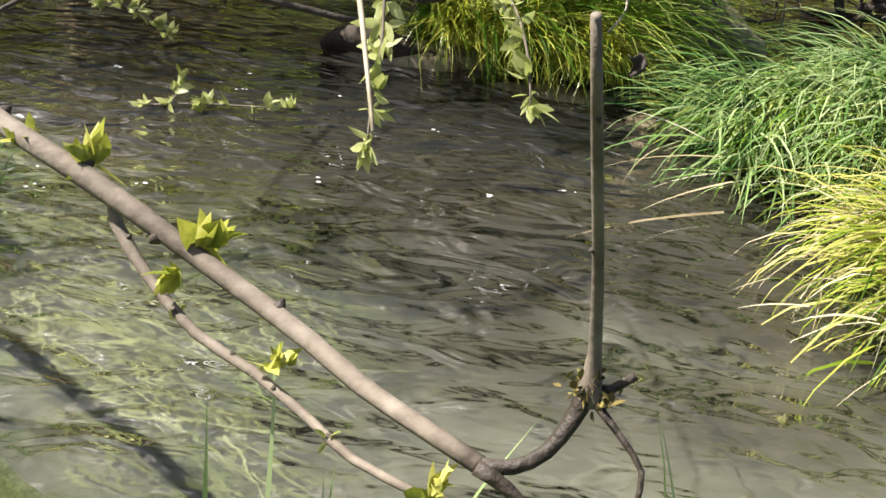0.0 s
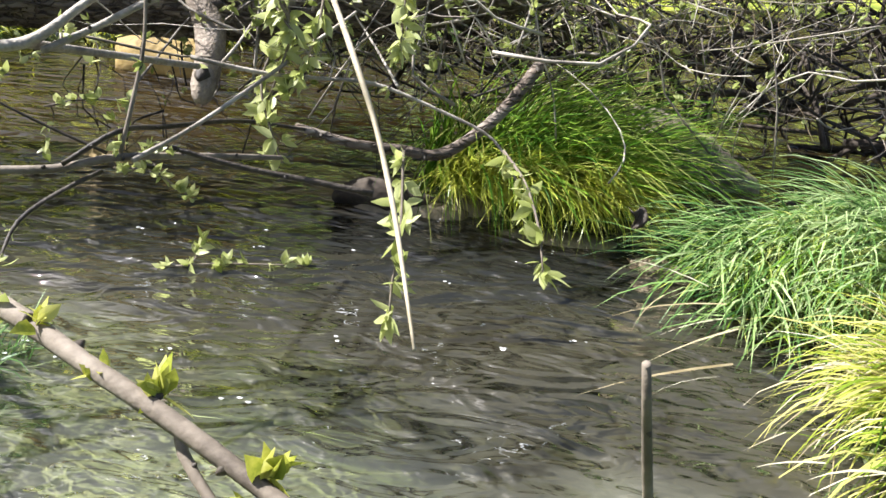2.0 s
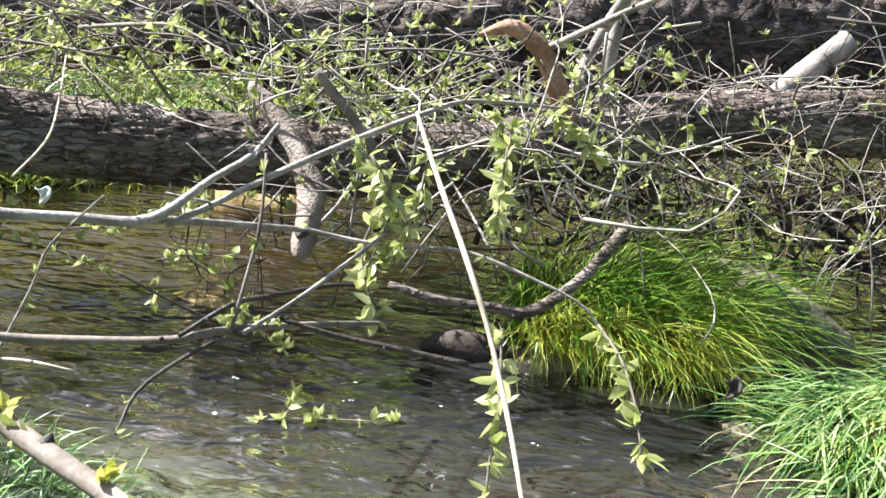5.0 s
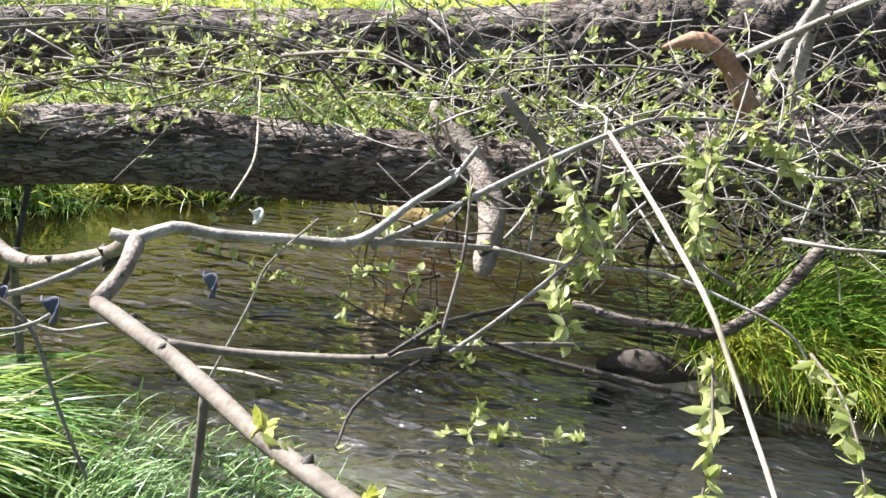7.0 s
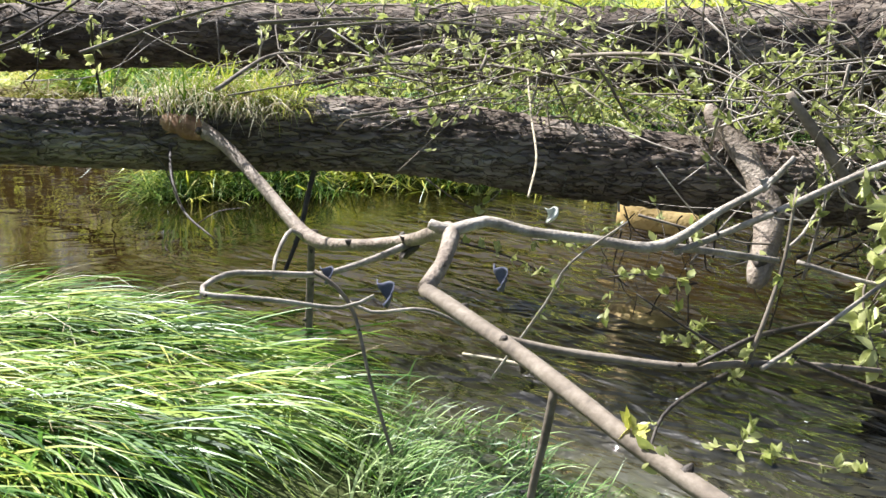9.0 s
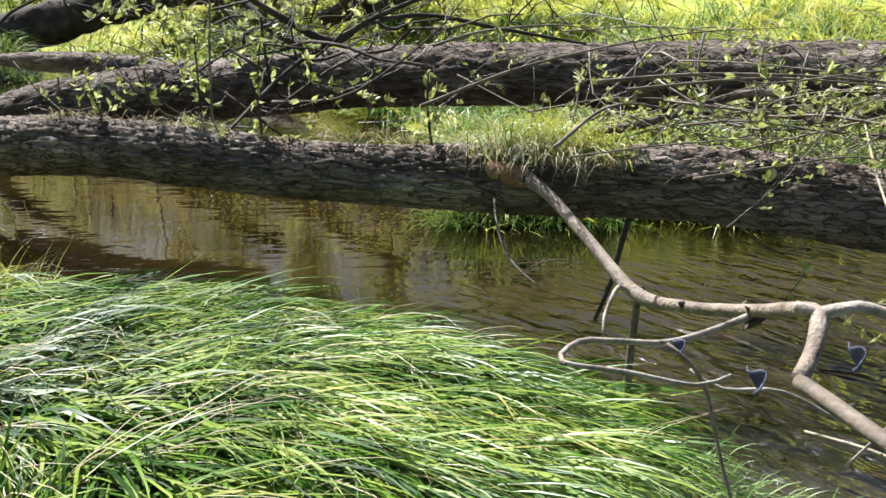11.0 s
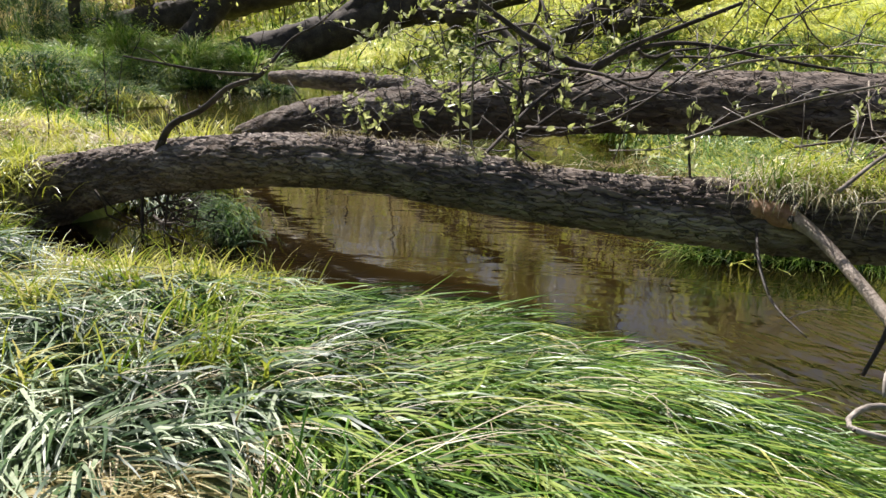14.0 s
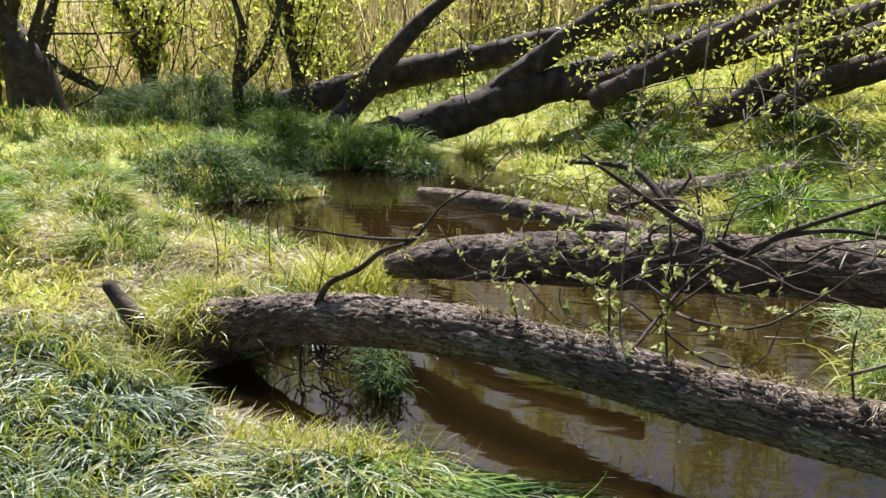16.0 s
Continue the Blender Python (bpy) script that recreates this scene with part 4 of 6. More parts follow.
def leaf_mesh(name, places, ways, sizes, seed, mat=None, parent=None, label="", slim=0.24):
    v, f = leaf_data(places, ways, sizes, seed, slim)
    ob = new(name, mesh_from(name, v, f, mat or LEAF))
    ob.parent = parent
    return tagged(ob, label, kind="stuff")


def cluster(at, way, count, size, g):
    """A bud's spray of leaves: places, ways and sizes."""
    at, way = np.array(at, float), np.array(way, float)
    ways = way / (np.linalg.norm(way) + 1e-9) + g.normal(0, 0.65, (count, 3))
    return [at + g.normal(0, 0.003, 3) for _ in range(count)], ways, g.uniform(0.55, 1.1, count) * size


COUNT = [0]


def branch(name, points, label, mat=TWIG, sides=9, step=0.03, rough=0.12, buds=(), leaf=0.03, per=5, nodes=0, side_twigs=0, slim=0.25, category="branch", hang=0.0):
    """A branch as a thing: its stem, knots, side twigs, and a spray of leaves at each bud (a share of its length)."""
    COUNT[0] += 1
    g = np.random.default_rng(100 + COUNT[0])
    base = tagged(new(name), label, category)
    limb("stem", points, mat, base, step=step, sides=sides, rough=rough, freq=14)
    line = spline(points, 0.02)
    pick = lambda s: line[min(len(line) - 1, int(s * (len(line) - 1)))]
    for i in range(nodes):
        q = pick((i + g.uniform(0.2, 0.8)) / nodes)
        r = q[3]
        off = g.normal(0, 1, 3)
        off /= np.linalg.norm(off)
        limb("knot", [(*(q[:3] + off * r * 0.3), r * 0.8), (*(q[:3] + off * r * 1.1), r * 0.55), (*(q[:3] + off * r * 1.7), r * 0.15)], DARK_TWIG, base, step=0.01, sides=6)
    for i in range(side_twigs):
        q = pick((i + g.uniform(0.1, 0.9)) / side_twigs)
        off = g.normal(0, 1, 3) + (0, 0, 0.3)
        off /= np.linalg.norm(off)
        ln = g.uniform(0.08, 0.28)
        a = q[:3]
        b = a + off * ln * 0.5 + g.normal(0, 0.02, 3)
        c = a + off * ln + g.normal(0, 0.04, 3)
        r = min(q[3] * 0.6, 0.004)
        tw = limb("side_twig", [(*a, r), (*b, r * 0.75), (*c, r * 0.4)], mat, base, step=0.03, sides=5)
        pl, wy, sz = [], [], []
        for s in (0.45, 0.75, 1.0):
            x, y, z = cluster(a + (c - a) * s, off, max(2, per - 2), leaf * 0.85, g)
            pl += x
            wy += list(y)
            sz += list(z)
        if buds != ():
            leaf_mesh("leaf_spray", pl, wy, sz, 900 + COUNT[0] * 7 + i, parent=tw, slim=slim)
    for i, s in enumerate(buds):
        q = pick(s)
        off = g.normal(0, 1, 3) * (1 if not hang else 0.35) + (0, 0, 0.35 - hang)
        x, y, z = cluster(q[:3], off * (1 + hang), per, leaf, g)
        leaf_mesh("leaf_spray", x, y, z, 500 + COUNT[0] * 11 + i, parent=base, label="small fresh yellow-green willow leaves" if i == 0 else "", slim=slim)
    return base


# near branch that reaches across in front of the riffle
RUST = material("peeled orange wood", [(0.12, 0.06, 0.03), (0.26, 0.14, 0.075), (0.42, 0.27, 0.17)], rough=0.8, grain=9, bump=0.4, bump_scale=50)
near_branch = branch("willow_branch", [(-1.341, 1.207, 0.645, 0.0165), (-1.02, 1.03, 0.645, 0.0155), (-0.74, 0.85, 0.645, 0.0145), (-0.48, 0.72, 0.637, 0.012), (-0.357, 0.645, 0.632, 0.0102), (-0.241, 0.594, 0.609, 0.0095), (-0.131, 0.536, 0.588, 0.0085), (-0.043, 0.478, 0.580, 0.0078), (0.006, 0.435, 0.58, 0.0072), (0.089, 0.356, 0.602, 0.006)],
       "smooth tan willow branch with opening buds, low over the water", SHOOT, buds=(0.45, 0.6), leaf=0.036, per=6, nodes=14, slim=0.32)
shoot = branch("willow_branch", [(-0.247, 0.612, 0.597, 0.0062), (-0.24, 0.597, 0.578, 0.0058), (-0.196, 0.557, 0.556, 0.0052), (-0.143, 0.516, 0.54, 0.0047), (-0.084, 0.481, 0.539, 0.0042),
                                (-0.03, 0.438, 0.54, 0.0038), (0.007, 0.403, 0.544, 0.0034), (0.058, 0.362, 0.563, 0.003)],
               "thin reddish willow shoot with leaf buds under the tan branch", SHOOT, buds=(0.42, 0.62, 0.83), leaf=0.012, per=4, nodes=9, slim=0.34)
g = np.random.default_rng(31)
for at, way, n, size, owner in (((-0.271, 0.625, 0.618), (0.05, -0.1, 1), 10, 0.05, near_branch), ((-0.150, 0.56, 0.592), (0.1, -0.2, 1), 12, 0.042, near_branch), ((-0.17, 0.55, 0.572), (-0.5, -0.4, -0.2), 10, 0.034, near_branch),
                                ((-0.068, 0.475, 0.552), (0.3, -0.2, 1), 10, 0.031, shoot), ((0.064, 0.36, 0.567), (0.2, 0.1, 0.9), 9, 0.027, shoot), ((-0.334, 0.635, 0.622), (-0.2, -0.3, 0.5), 9, 0.03, near_branch),
                                ((-0.42, 0.68, 0.645), (0.0, 0.1, 1), 9, 0.04, near_branch), ((-0.55, 0.76, 0.65), (0.2, 0.0, 1), 9, 0.04, near_branch), ((-0.75, 0.86, 0.66), (0.2, 0.0, 1), 6, 0.045, near_branch)):
    x, y, z = cluster(at, np.array(way) * 1.6, n + 3, size * 0.8, g)
    leaf_mesh("leaf_spray", x, y, z, int(abs(at[0]) * 1000), BUD, owner, slim=0.29)
limb("side_twig", [(-0.92, 0.965, 0.645, 0.0085), (-0.925, 0.955, 0.55, 0.0075), (-0.935, 0.945, 0.42, 0.007), (-0.93, 0.95, 0.22, 0.006), (-0.94, 0.95, 0.0, 0.005)], SHOOT, near_branch, step=0.03, sides=8, rough=0.1, freq=14)
root = branch("cut_stem", [(0.147, 0.380, 0.640, 0.007), (0.145, 0.383, 0.65, 0.0075), (0.143, 0.385, 0.674, 0.004), (0.131, 0.372, 0.735, 0.0033),
                           (0.113, 0.346, 0.81, 0.003), (0.096, 0.32, 0.88, 0.0023)],
              "upright dead stem rising from a mossy knot", SHOOT, nodes=3, category="stem")
for pts in ([(0.089, 0.356, 0.602, 0.005), (0.108, 0.356, 0.605, 0.0048), (0.126, 0.362, 0.615, 0.0048), (0.138, 0.374, 0.632, 0.0055), (0.145, 0.382, 0.65, 0.006)], [(0.145, 0.382, 0.648, 0.004), (0.158, 0.384, 0.652, 0.003), (0.17, 0.387, 0.662, 0.0028)], [(0.15, 0.378, 0.644, 0.003), (0.166, 0.365, 0.633, 0.0022), (0.18, 0.353, 0.62, 0.002), (0.179, 0.34, 0.605, 0.0015)],
            [(0.086, 0.35, 0.606, 0.005), (0.106, 0.345, 0.598, 0.0045), (0.127, 0.335, 0.585, 0.003)]):
    limb("rootlet", pts, DARK_TWIG, root, step=0.01, sides=7, rough=0.15, freq=30)
g = np.random.default_rng(3)
clump = [np.array((0.145, 0.382, 0.65)) + g.normal(0, 0.0055, 3) for _ in range(90)]
leaf_mesh("moss", clump, g.normal(0, 1, (90, 3)), g.uniform(0.006, 0.012, 90), 4, MOSS, root, "green-brown moss on the knot")

# crooked pale limb from the main log, and what grows from it
crook = branch("crooked_limb", [(-2.97, 1.93, 0.735, 0.03), (-2.89, 1.945, 0.735, 0.034), (-2.74, 1.94, 0.70, 0.023), (-2.491, 1.881, 0.603, 0.021), (-2.173, 1.782, 0.490, 0.023), (-1.944, 1.727, 0.518, 0.019),
                                (-1.699, 1.653, 0.595, 0.018), (-1.50, 1.50, 0.69, 0.019), (-1.418, 1.42, 0.715, 0.021), (-1.374, 1.324, 0.678, 0.018), (-1.341, 1.208, 0.648, 0.018)],
               "crooked bare grey limb growing out of the log", BARE, nodes=10, sides=12)
limb("callus", [(-3.05, 1.94, 0.725, 0.015), (-3.0, 1.925, 0.735, 0.042), (-2.95, 1.925, 0.74, 0.036), (-2.90, 1.93, 0.735, 0.047), (-2.83, 1.94, 0.72, 0.028)], RUST, crook, "swollen orange-brown knob where the limb leaves the log", step=0.01, sides=14, rough=0.2, freq=20)
limb("fork", [(-1.46, 1.39, 0.735, 0.012), (-1.418, 1.425, 0.72, 0.016), (-1.358, 1.477, 0.745, 0.0135), (-1.275, 1.533, 0.727, 0.0125), (-1.143, 1.616, 0.718, 0.012), (-1.007, 1.70, 0.715, 0.012), (-0.904, 1.796, 0.806, 0.009), (-0.83, 1.861, 0.865, 0.008), (-0.78, 1.89, 0.94, 0.006)],
     TWIG, crook, step=0.03, sides=10, rough=0.1, freq=14)
limb("fork", [(-1.007, 1.70, 0.715, 0.0105), (-0.948, 1.991, 0.653, 0.0095), (-0.849, 2.305, 0.585, 0.009)], TWIG, crook, step=0.03, sides=9, rough=0.1, freq=14)
branch("bent_branch", [(-1.695, 1.649, 0.585, 0.011), (-1.742, 1.513, 0.552, 0.009), (-1.78, 1.387, 0.54, 0.008), (-1.82, 1.22, 0.57, 0.0075), (-1.846, 1.123, 0.583, 0.0075), (-1.803, 1.012, 0.575, 0.006),
                       (-1.698, 1.124, 0.556, 0.006), (-1.582, 1.23, 0.539, 0.005), (-1.532, 1.286, 0.567, 0.004)], "thin bare branch bent back on itself", TWIG, nodes=5)
branch("twig", [(-1.36, 1.49, 0.46, 0.004), (-1.478, 1.43, 0.507, 0.0045), (-1.582, 1.346, 0.497, 0.0045), (-1.649, 1.303, 0.533, 0.004)], "thin grey twig under the crooked limb", TWIG)
branch("twig", [(-1.691, 1.256, 0.597, 0.006), (-1.64, 1.282, 0.561, 0.0055), (-1.591, 1.292, 0.5, 0.005), (-1.522, 1.273, 0.36, 0.0045), (-1.439, 1.262, 0.2, 0.004)], "slender twig hanging down to the grass", SHOOT, nodes=4, buds=(0.55, 0.8), leaf=0.012, per=3)
branch("upright_stem", [(-2.127, 1.751, -0.15, 0.015), (-2.185, 1.81, 0.196, 0.013), (-2.165, 1.79, 0.464, 0.012), (-2.17, 1.79, 0.5, 0.010)], "dark stem standing upright in the water", SHOOT, nodes=8, buds=(0.4, 0.72), leaf=0.015, per=3, category="stem")
branch("twig", [(-2.61, 2.32, 0.62, 0.012), (-2.61, 2.28, 0.50, 0.011), (-2.59, 2.20, 0.33, 0.010), (-2.59, 2.12, 0.19, 0.008)], "dark knotty twig hanging from the log to the water", DARK_TWIG, nodes=5)
branch("twig", [(-2.171, 1.774, 0.472, 0.007), (-2.188, 1.717, 0.517, 0.007), (-2.153, 1.613, 0.454, 0.006), (-2.111, 1.56, 0.413, 0.004)], "short crooked side twig on the limb", TWIG)
branch("low_branch", [(-1.26, 1.30, 0.545, 0.010), (-1.147, 1.385, 0.515, 0.0095), (-1.008, 1.45, 0.508, 0.009), (-0.855, 1.512, 0.512, 0.0085), (-0.738, 1.57, 0.535, 0.008), (-0.607, 1.822, 0.483, 0.0075), (-0.496, 2.0, 0.444, 0.006)],
       "long low grey branch above the water", SHOOT, nodes=8, buds=(0.62, 0.66), leaf=0.035, per=5)
branch("twig", [(-0.834, 1.506, 0.525, 0.005), (-0.751, 1.58, 0.584, 0.006), (-0.731, 1.781, 0.549, 0.006), (-0.662, 2.097, 0.498, 0.006), (-0.555, 2.372, 0.422, 0.005)], "dark arching twig over the riffle", DARK_TWIG, nodes=4)
branch("twig", [(-0.677, 1.672, 0.535, 0.0055), (-0.552, 1.716, 0.498, 0.0065), (-0.425, 1.755, 0.474, 0.007), (-0.254, 1.794, 0.446, 0.008)], "dark thick-ended twig reaching to the water", DARK_TWIG, nodes=4)
branch("arching_branch", [(-0.978, 1.72, 0.70, 0.008), (-0.887, 1.805, 0.753, 0.008), (-0.78, 1.871, 0.82, 0.0085), (-0.665, 2.117, 0.888, 0.0085), (-0.524, 2.336, 0.959, 0.008), (-0.394, 2.515, 1.0, 0.007), (-0.079, 2.826, 0.985, 0.005)],
       "long pale arching branch", TWIG, nodes=9, buds=(0.6, 0.75, 0.85, 0.95), leaf=0.04, per=6, side_twigs=4)
branch("hanging_twig", [(-0.53, 2.3, 0.965, 0.006), (-0.34, 1.58, 0.93, 0.0055), (-0.202, 1.144, 0.867, 0.0045), (-0.156, 1.07, 0.80, 0.004), (-0.119, 0.974, 0.75, 0.0036), (-0.089, 0.877, 0.714, 0.0032), (-0.045, 0.73, 0.645, 0.002)],
       "pale straight twig hanging towards the water", PALE, nodes=3)
branch("leafy_twig", [(-0.744, 1.57, 0.54, 0.005), (-0.731, 1.606, 0.64, 0.0045), (-0.724, 1.657, 0.757, 0.004), (-0.732, 1.694, 0.9, 0.003)], "upright leafy twig at a joint", SHOOT, buds=(0.05, 0.1, 0.5, 0.9), leaf=0.035, per=5)
branch("twig", [(-0.714, 1.56, 0.533, 0.0055), (-0.652, 1.755, 0.569, 0.005), (-0.545, 2.022, 0.66, 0.005), (-0.405, 2.278, 0.786, 0.004)], "slanting pale twig over the riffle", TWIG, nodes=3, buds=(0.8, 0.95), leaf=0.035, per=4)
branch("twig", [(-0.989, 1.515, 0.645, 0.002), (-0.884, 1.549, 0.587, 0.003), (-0.775, 1.578, 0.536, 0.0035)], "fine dark twig by the joint", DARK_TWIG)
branch("twig", [(-0.78, 1.562, 0.502, 0.005), (-0.826, 1.464, 0.478, 0.0045), (-0.853, 1.369, 0.449, 0.004), (-0.848, 1.29, 0.40, 0.003)], "dark twig with a leaf spray dipping to the grass", DARK_TWIG, buds=(0.85, 1.0), leaf=0.03, per=5)
branch("arching_twig", [(-0.745, 1.969, 0.675, 0.006), (-0.59, 2.024, 0.646, 0.0055), (-0.448, 2.069, 0.64, 0.005), (-0.317, 2.101, 0.636, 0.005), (-0.151, 2.118, 0.586, 0.0045), (0.001, 2.118, 0.525, 0.004), (0.08, 2.105, 0.42, 0.003)],
       "grey twig arching down over the tussock", TWIG, nodes=5, buds=(0.3, 0.55, 0.97), leaf=0.035, per=4)
HANGING = [[(-0.591, 2.151, 0.846, 0.004), (-0.552, 2.146, 0.774, 0.004), (-0.593, 2.048, 0.617, 0.0035), (-0.52, 1.966, 0.456, 0.0025)],
            [(0.031, 1.875, 0.562, 0.004), (0.086, 1.756, 0.527, 0.0035), (0.124, 1.675, 0.459, 0.003), (0.142, 1.592, 0.39, 0.002)],
            [(-0.175, 1.64, 0.60, 0.003), (-0.153, 1.514, 0.456, 0.003), (-0.157, 1.476, 0.375, 0.003), (-0.153, 1.446, 0.31, 0.002)]]
DROOPING = [[(-0.588, 2.05, 0.87, 0.004), (-0.524, 2.05, 0.757, 0.0035), (-0.553, 2.05, 0.636, 0.003), (-0.585, 2.05, 0.527, 0.0025), (-0.535, 2.05, 0.471, 0.002)],
            [(-0.45, 2.12, 0.90, 0.004), (-0.463, 2.05, 0.735, 0.0035), (-0.52, 2.03, 0.60, 0.002)],
            [(-0.25, 2.2, 0.97, 0.004), (-0.249, 2.08, 0.88, 0.0035), (-0.25, 2.05, 0.74, 0.002)],
            [(-0.332, 2.514, 0.985, 0.004), (-0.293, 2.505, 0.867, 0.004), (-0.29, 2.481, 0.70, 0.003)],
            [(-0.162, 2.624, 0.98, 0.004), (-0.09, 2.62, 0.95, 0.004), (-0.02, 2.617, 0.86, 0.003)],
            [(-0.66, 2.16, 0.88, 0.004), (-0.60, 2.10, 0.83, 0.004), (-0.5, 2.02, 0.74, 0.003)]]
for pts in HANGING + DROOPING:
    branch("leafy_twig", pts, "drooping twig with long fresh willow leaves", SHOOT, buds=(0.1, 0.22, 0.34, 0.46, 0.58, 0.7, 0.82, 0.94, 1.0), leaf=0.06, per=7, slim=0.22, hang=0.8)
# broken stub, stakes and driftwood
branch("broken_stub", [(-1.29, 2.955, 0.95, 0.012), (-1.27, 2.945, 0.915, 0.030), (-1.188, 2.919, 0.855, 0.038), (-1.04, 2.837, 0.702, 0.042), (-0.972, 2.754, 0.579, 0.046), (-0.957, 2.64, 0.45, 0.040), (-0.957, 2.615, 0.40, 0.018)],
       "broken peeling grey stub leaning from the log", BARE, sides=18, nodes=3, rough=0.22, category="stub")
branch("stake", [(-0.985, 2.775, 1.03, 0.014), (-0.93, 2.79, 0.96, 0.017), (-0.875, 2.806, 0.895, 0.018), (-0.72, 2.83, 0.71, 0.018)], "mossy cut stick against the log", SHOOT, sides=10, category="stick")
branch("driftwood", [(0.135, 2.955, 0.60, 0.014), (0.12, 2.945, 0.584, 0.022), (0.054, 2.883, 0.487, 0.021), (-0.03, 2.811, 0.392, 0.02), (-0.169, 2.715, 0.302, 0.019), (-0.298, 2.658, 0.317, 0.017), (-0.458, 2.578, 0.341, 0.016), (-0.611, 2.494, 0.395, 0.012)],
       "curved brown driftwood branch in front of the tussock", BARK, sides=12, nodes=5)
branch("broken_stub", [(-0.50, 3.18, 1.195, 0.008), (-0.43, 3.18, 1.222, 0.022), (-0.362, 3.187, 1.23, 0.032), (-0.268, 3.21, 1.165, 0.036), (-0.2, 3.25, 1.05, 0.04), (-0.13, 3.3, 0.9, 0.045)], "peeling orange-brown broken stub", RUST, sides=16, rough=0.12, category="stub")
for pts in ([(-0.021, 3.53, 0.85, 0.03), (-0.004, 3.533, 1.204, 0.028), (0.032, 3.527, 1.45, 0.024)], [(-0.172, 3.43, 0.90, 0.026), (-0.054, 3.434, 1.243, 0.022), (0.08, 3.42, 1.5, 0.018)],
            [(-0.28, 3.25, 1.15, 0.014), (0.061, 3.128, 1.343, 0.012), (0.30, 2.98, 1.46, 0.009)], [(0.70, 4.07, 0.98, 0.05), (0.867, 4.164, 1.149, 0.055), (1.06, 4.23, 1.33, 0.06)]):
    branch("limb", pts, "bare limb rising from the second log", TWIG, sides=12, nodes=3)
branch("hanging_twig", [(-2.071, 3.01, 0.983, 0.004), (-1.822, 2.588, 0.859, 0.004), (-1.588, 2.181, 0.789, 0.004), (-1.395, 1.76, 0.757, 0.003)], "thin pale twig in front of the log", PALE)
branch("branch_on_log", [(-2.939, 2.433, 0.857, 0.02), (-2.76, 2.589, 0.917, 0.018), (-2.577, 2.73, 1.012, 0.017), (-2.386, 2.853, 1.063, 0.016), (-2.208, 2.94, 0.948, 0.013), (-1.961, 3.052, 0.924, 0.010)], "dark bare branch lying over the log", BARK, nodes=5, buds=(0.7,), leaf=0.03)
branch("drooping_twig", [(-2.967, 1.90, 0.66, 0.007), (-2.815, 1.78, 0.57, 0.006), (-2.657, 1.70, 0.49, 0.005), (-2.483, 1.669, 0.44, 0.003)], "dark twig drooping below the log", DARK_TWIG, nodes=4, side_twigs=3)
branch("shoot", [(-4.042, 1.30, 0.76, 0.006), (-4.116, 1.28, 0.838, 0.0055), (-4.135, 1.285, 1.137, 0.005), (-4.133, 1.297, 1.428, 0.004), (-4.12, 1.3, 1.7, 0.003)], "upright leafy shoot sprouting from the log", SHOOT, nodes=4, buds=(0.02, 0.05, 0.08, 0.3, 0.5, 0.7, 0.9), leaf=0.05, per=5, slim=0.3)
dead = branch("dead_branch", [(-3.80, 2.5, 1.50, 0.009), (-4.117, 2.145, 1.285, 0.014), (-4.231, 1.979, 1.169, 0.021), (-4.351, 1.802, 1.257, 0.019), (-4.425, 1.681, 1.333, 0.015), (-4.518, 1.508, 1.46, 0.012), (-4.65, 1.3, 1.62, 0.008)],
              "dark dead branch lying over the two logs", BARK_FAR, nodes=7, buds=(0.1, 0.25, 0.7, 0.8, 0.95), leaf=0.04, side_twigs=6)
limb("fork", [(-4.231, 1.979, 1.169, 0.014), (-4.132, 2.124, 1.258, 0.012), (-3.964, 2.337, 1.308, 0.011), (-3.705, 2.613, 1.257, 0.009), (-3.4, 2.9, 1.2, 0.006)], BARK_FAR, dead, step=0.04, sides=9, rough=0.15, freq=14)
limb("fork", [(-4.231, 1.979, 1.169, 0.012), (-4.348, 1.778, 1.01, 0.010), (-4.091, 1.33, 0.78, 0.008)], BARK_FAR, dead, step=0.04, sides=9, rough=0.15, freq=14)
branch("dark_limb", [(-5.877, 0.12, 0.53, 0.026), (-5.80, 0.20, 0.72, 0.02), (-5.70, 0.37, 0.83, 0.018), (-5.60, 0.50, 0.96, 0.015), (-5.501, 0.653, 1.034, 0.012), (-5.52, 0.84, 1.23, 0.008), (-5.44, 1.0, 1.34, 0.006), (-5.413, 1.206, 1.543, 0.004)],
       "dark branching limb rising from the log's end", BARK_FAR, nodes=6, side_twigs=12, buds=(0.5, 0.6, 0.75, 0.9, 1.0), leaf=0.045)
branch("dark_limb", [(-5.501, 0.653, 1.034, 0.012), (-5.57, 0.365, 1.052, 0.009), (-5.647, -0.048, 1.124, 0.004)], "thin dark side limb over the flats", BARK_FAR, nodes=3, side_twigs=4)
branch("dead_branch", [(-5.858, 1.768, 1.421, 0.012), (-5.572, 2.104, 1.392, 0.02), (-5.244, 2.203, 1.193, 0.026), (-4.985, 2.357, 1.06, 0.03), (-4.74, 2.60, 0.95, 0.03)],
       "forked dead limb on the second log", BARK_FAR, nodes=5, side_twigs=10, buds=(0.1, 0.3, 0.5, 0.7), leaf=0.045)
branch("stump", [(-6.865, -1.169, 0.54, 0.045), (-6.726, -1.026, 0.37, 0.065), (-6.5, -0.86, 0.2, 0.07), (-6.3, -0.7, 0.02, 0.07)], "short dark leaning stump in the grass", BARK_FAR, sides=14, rough=0.2, category="stump")
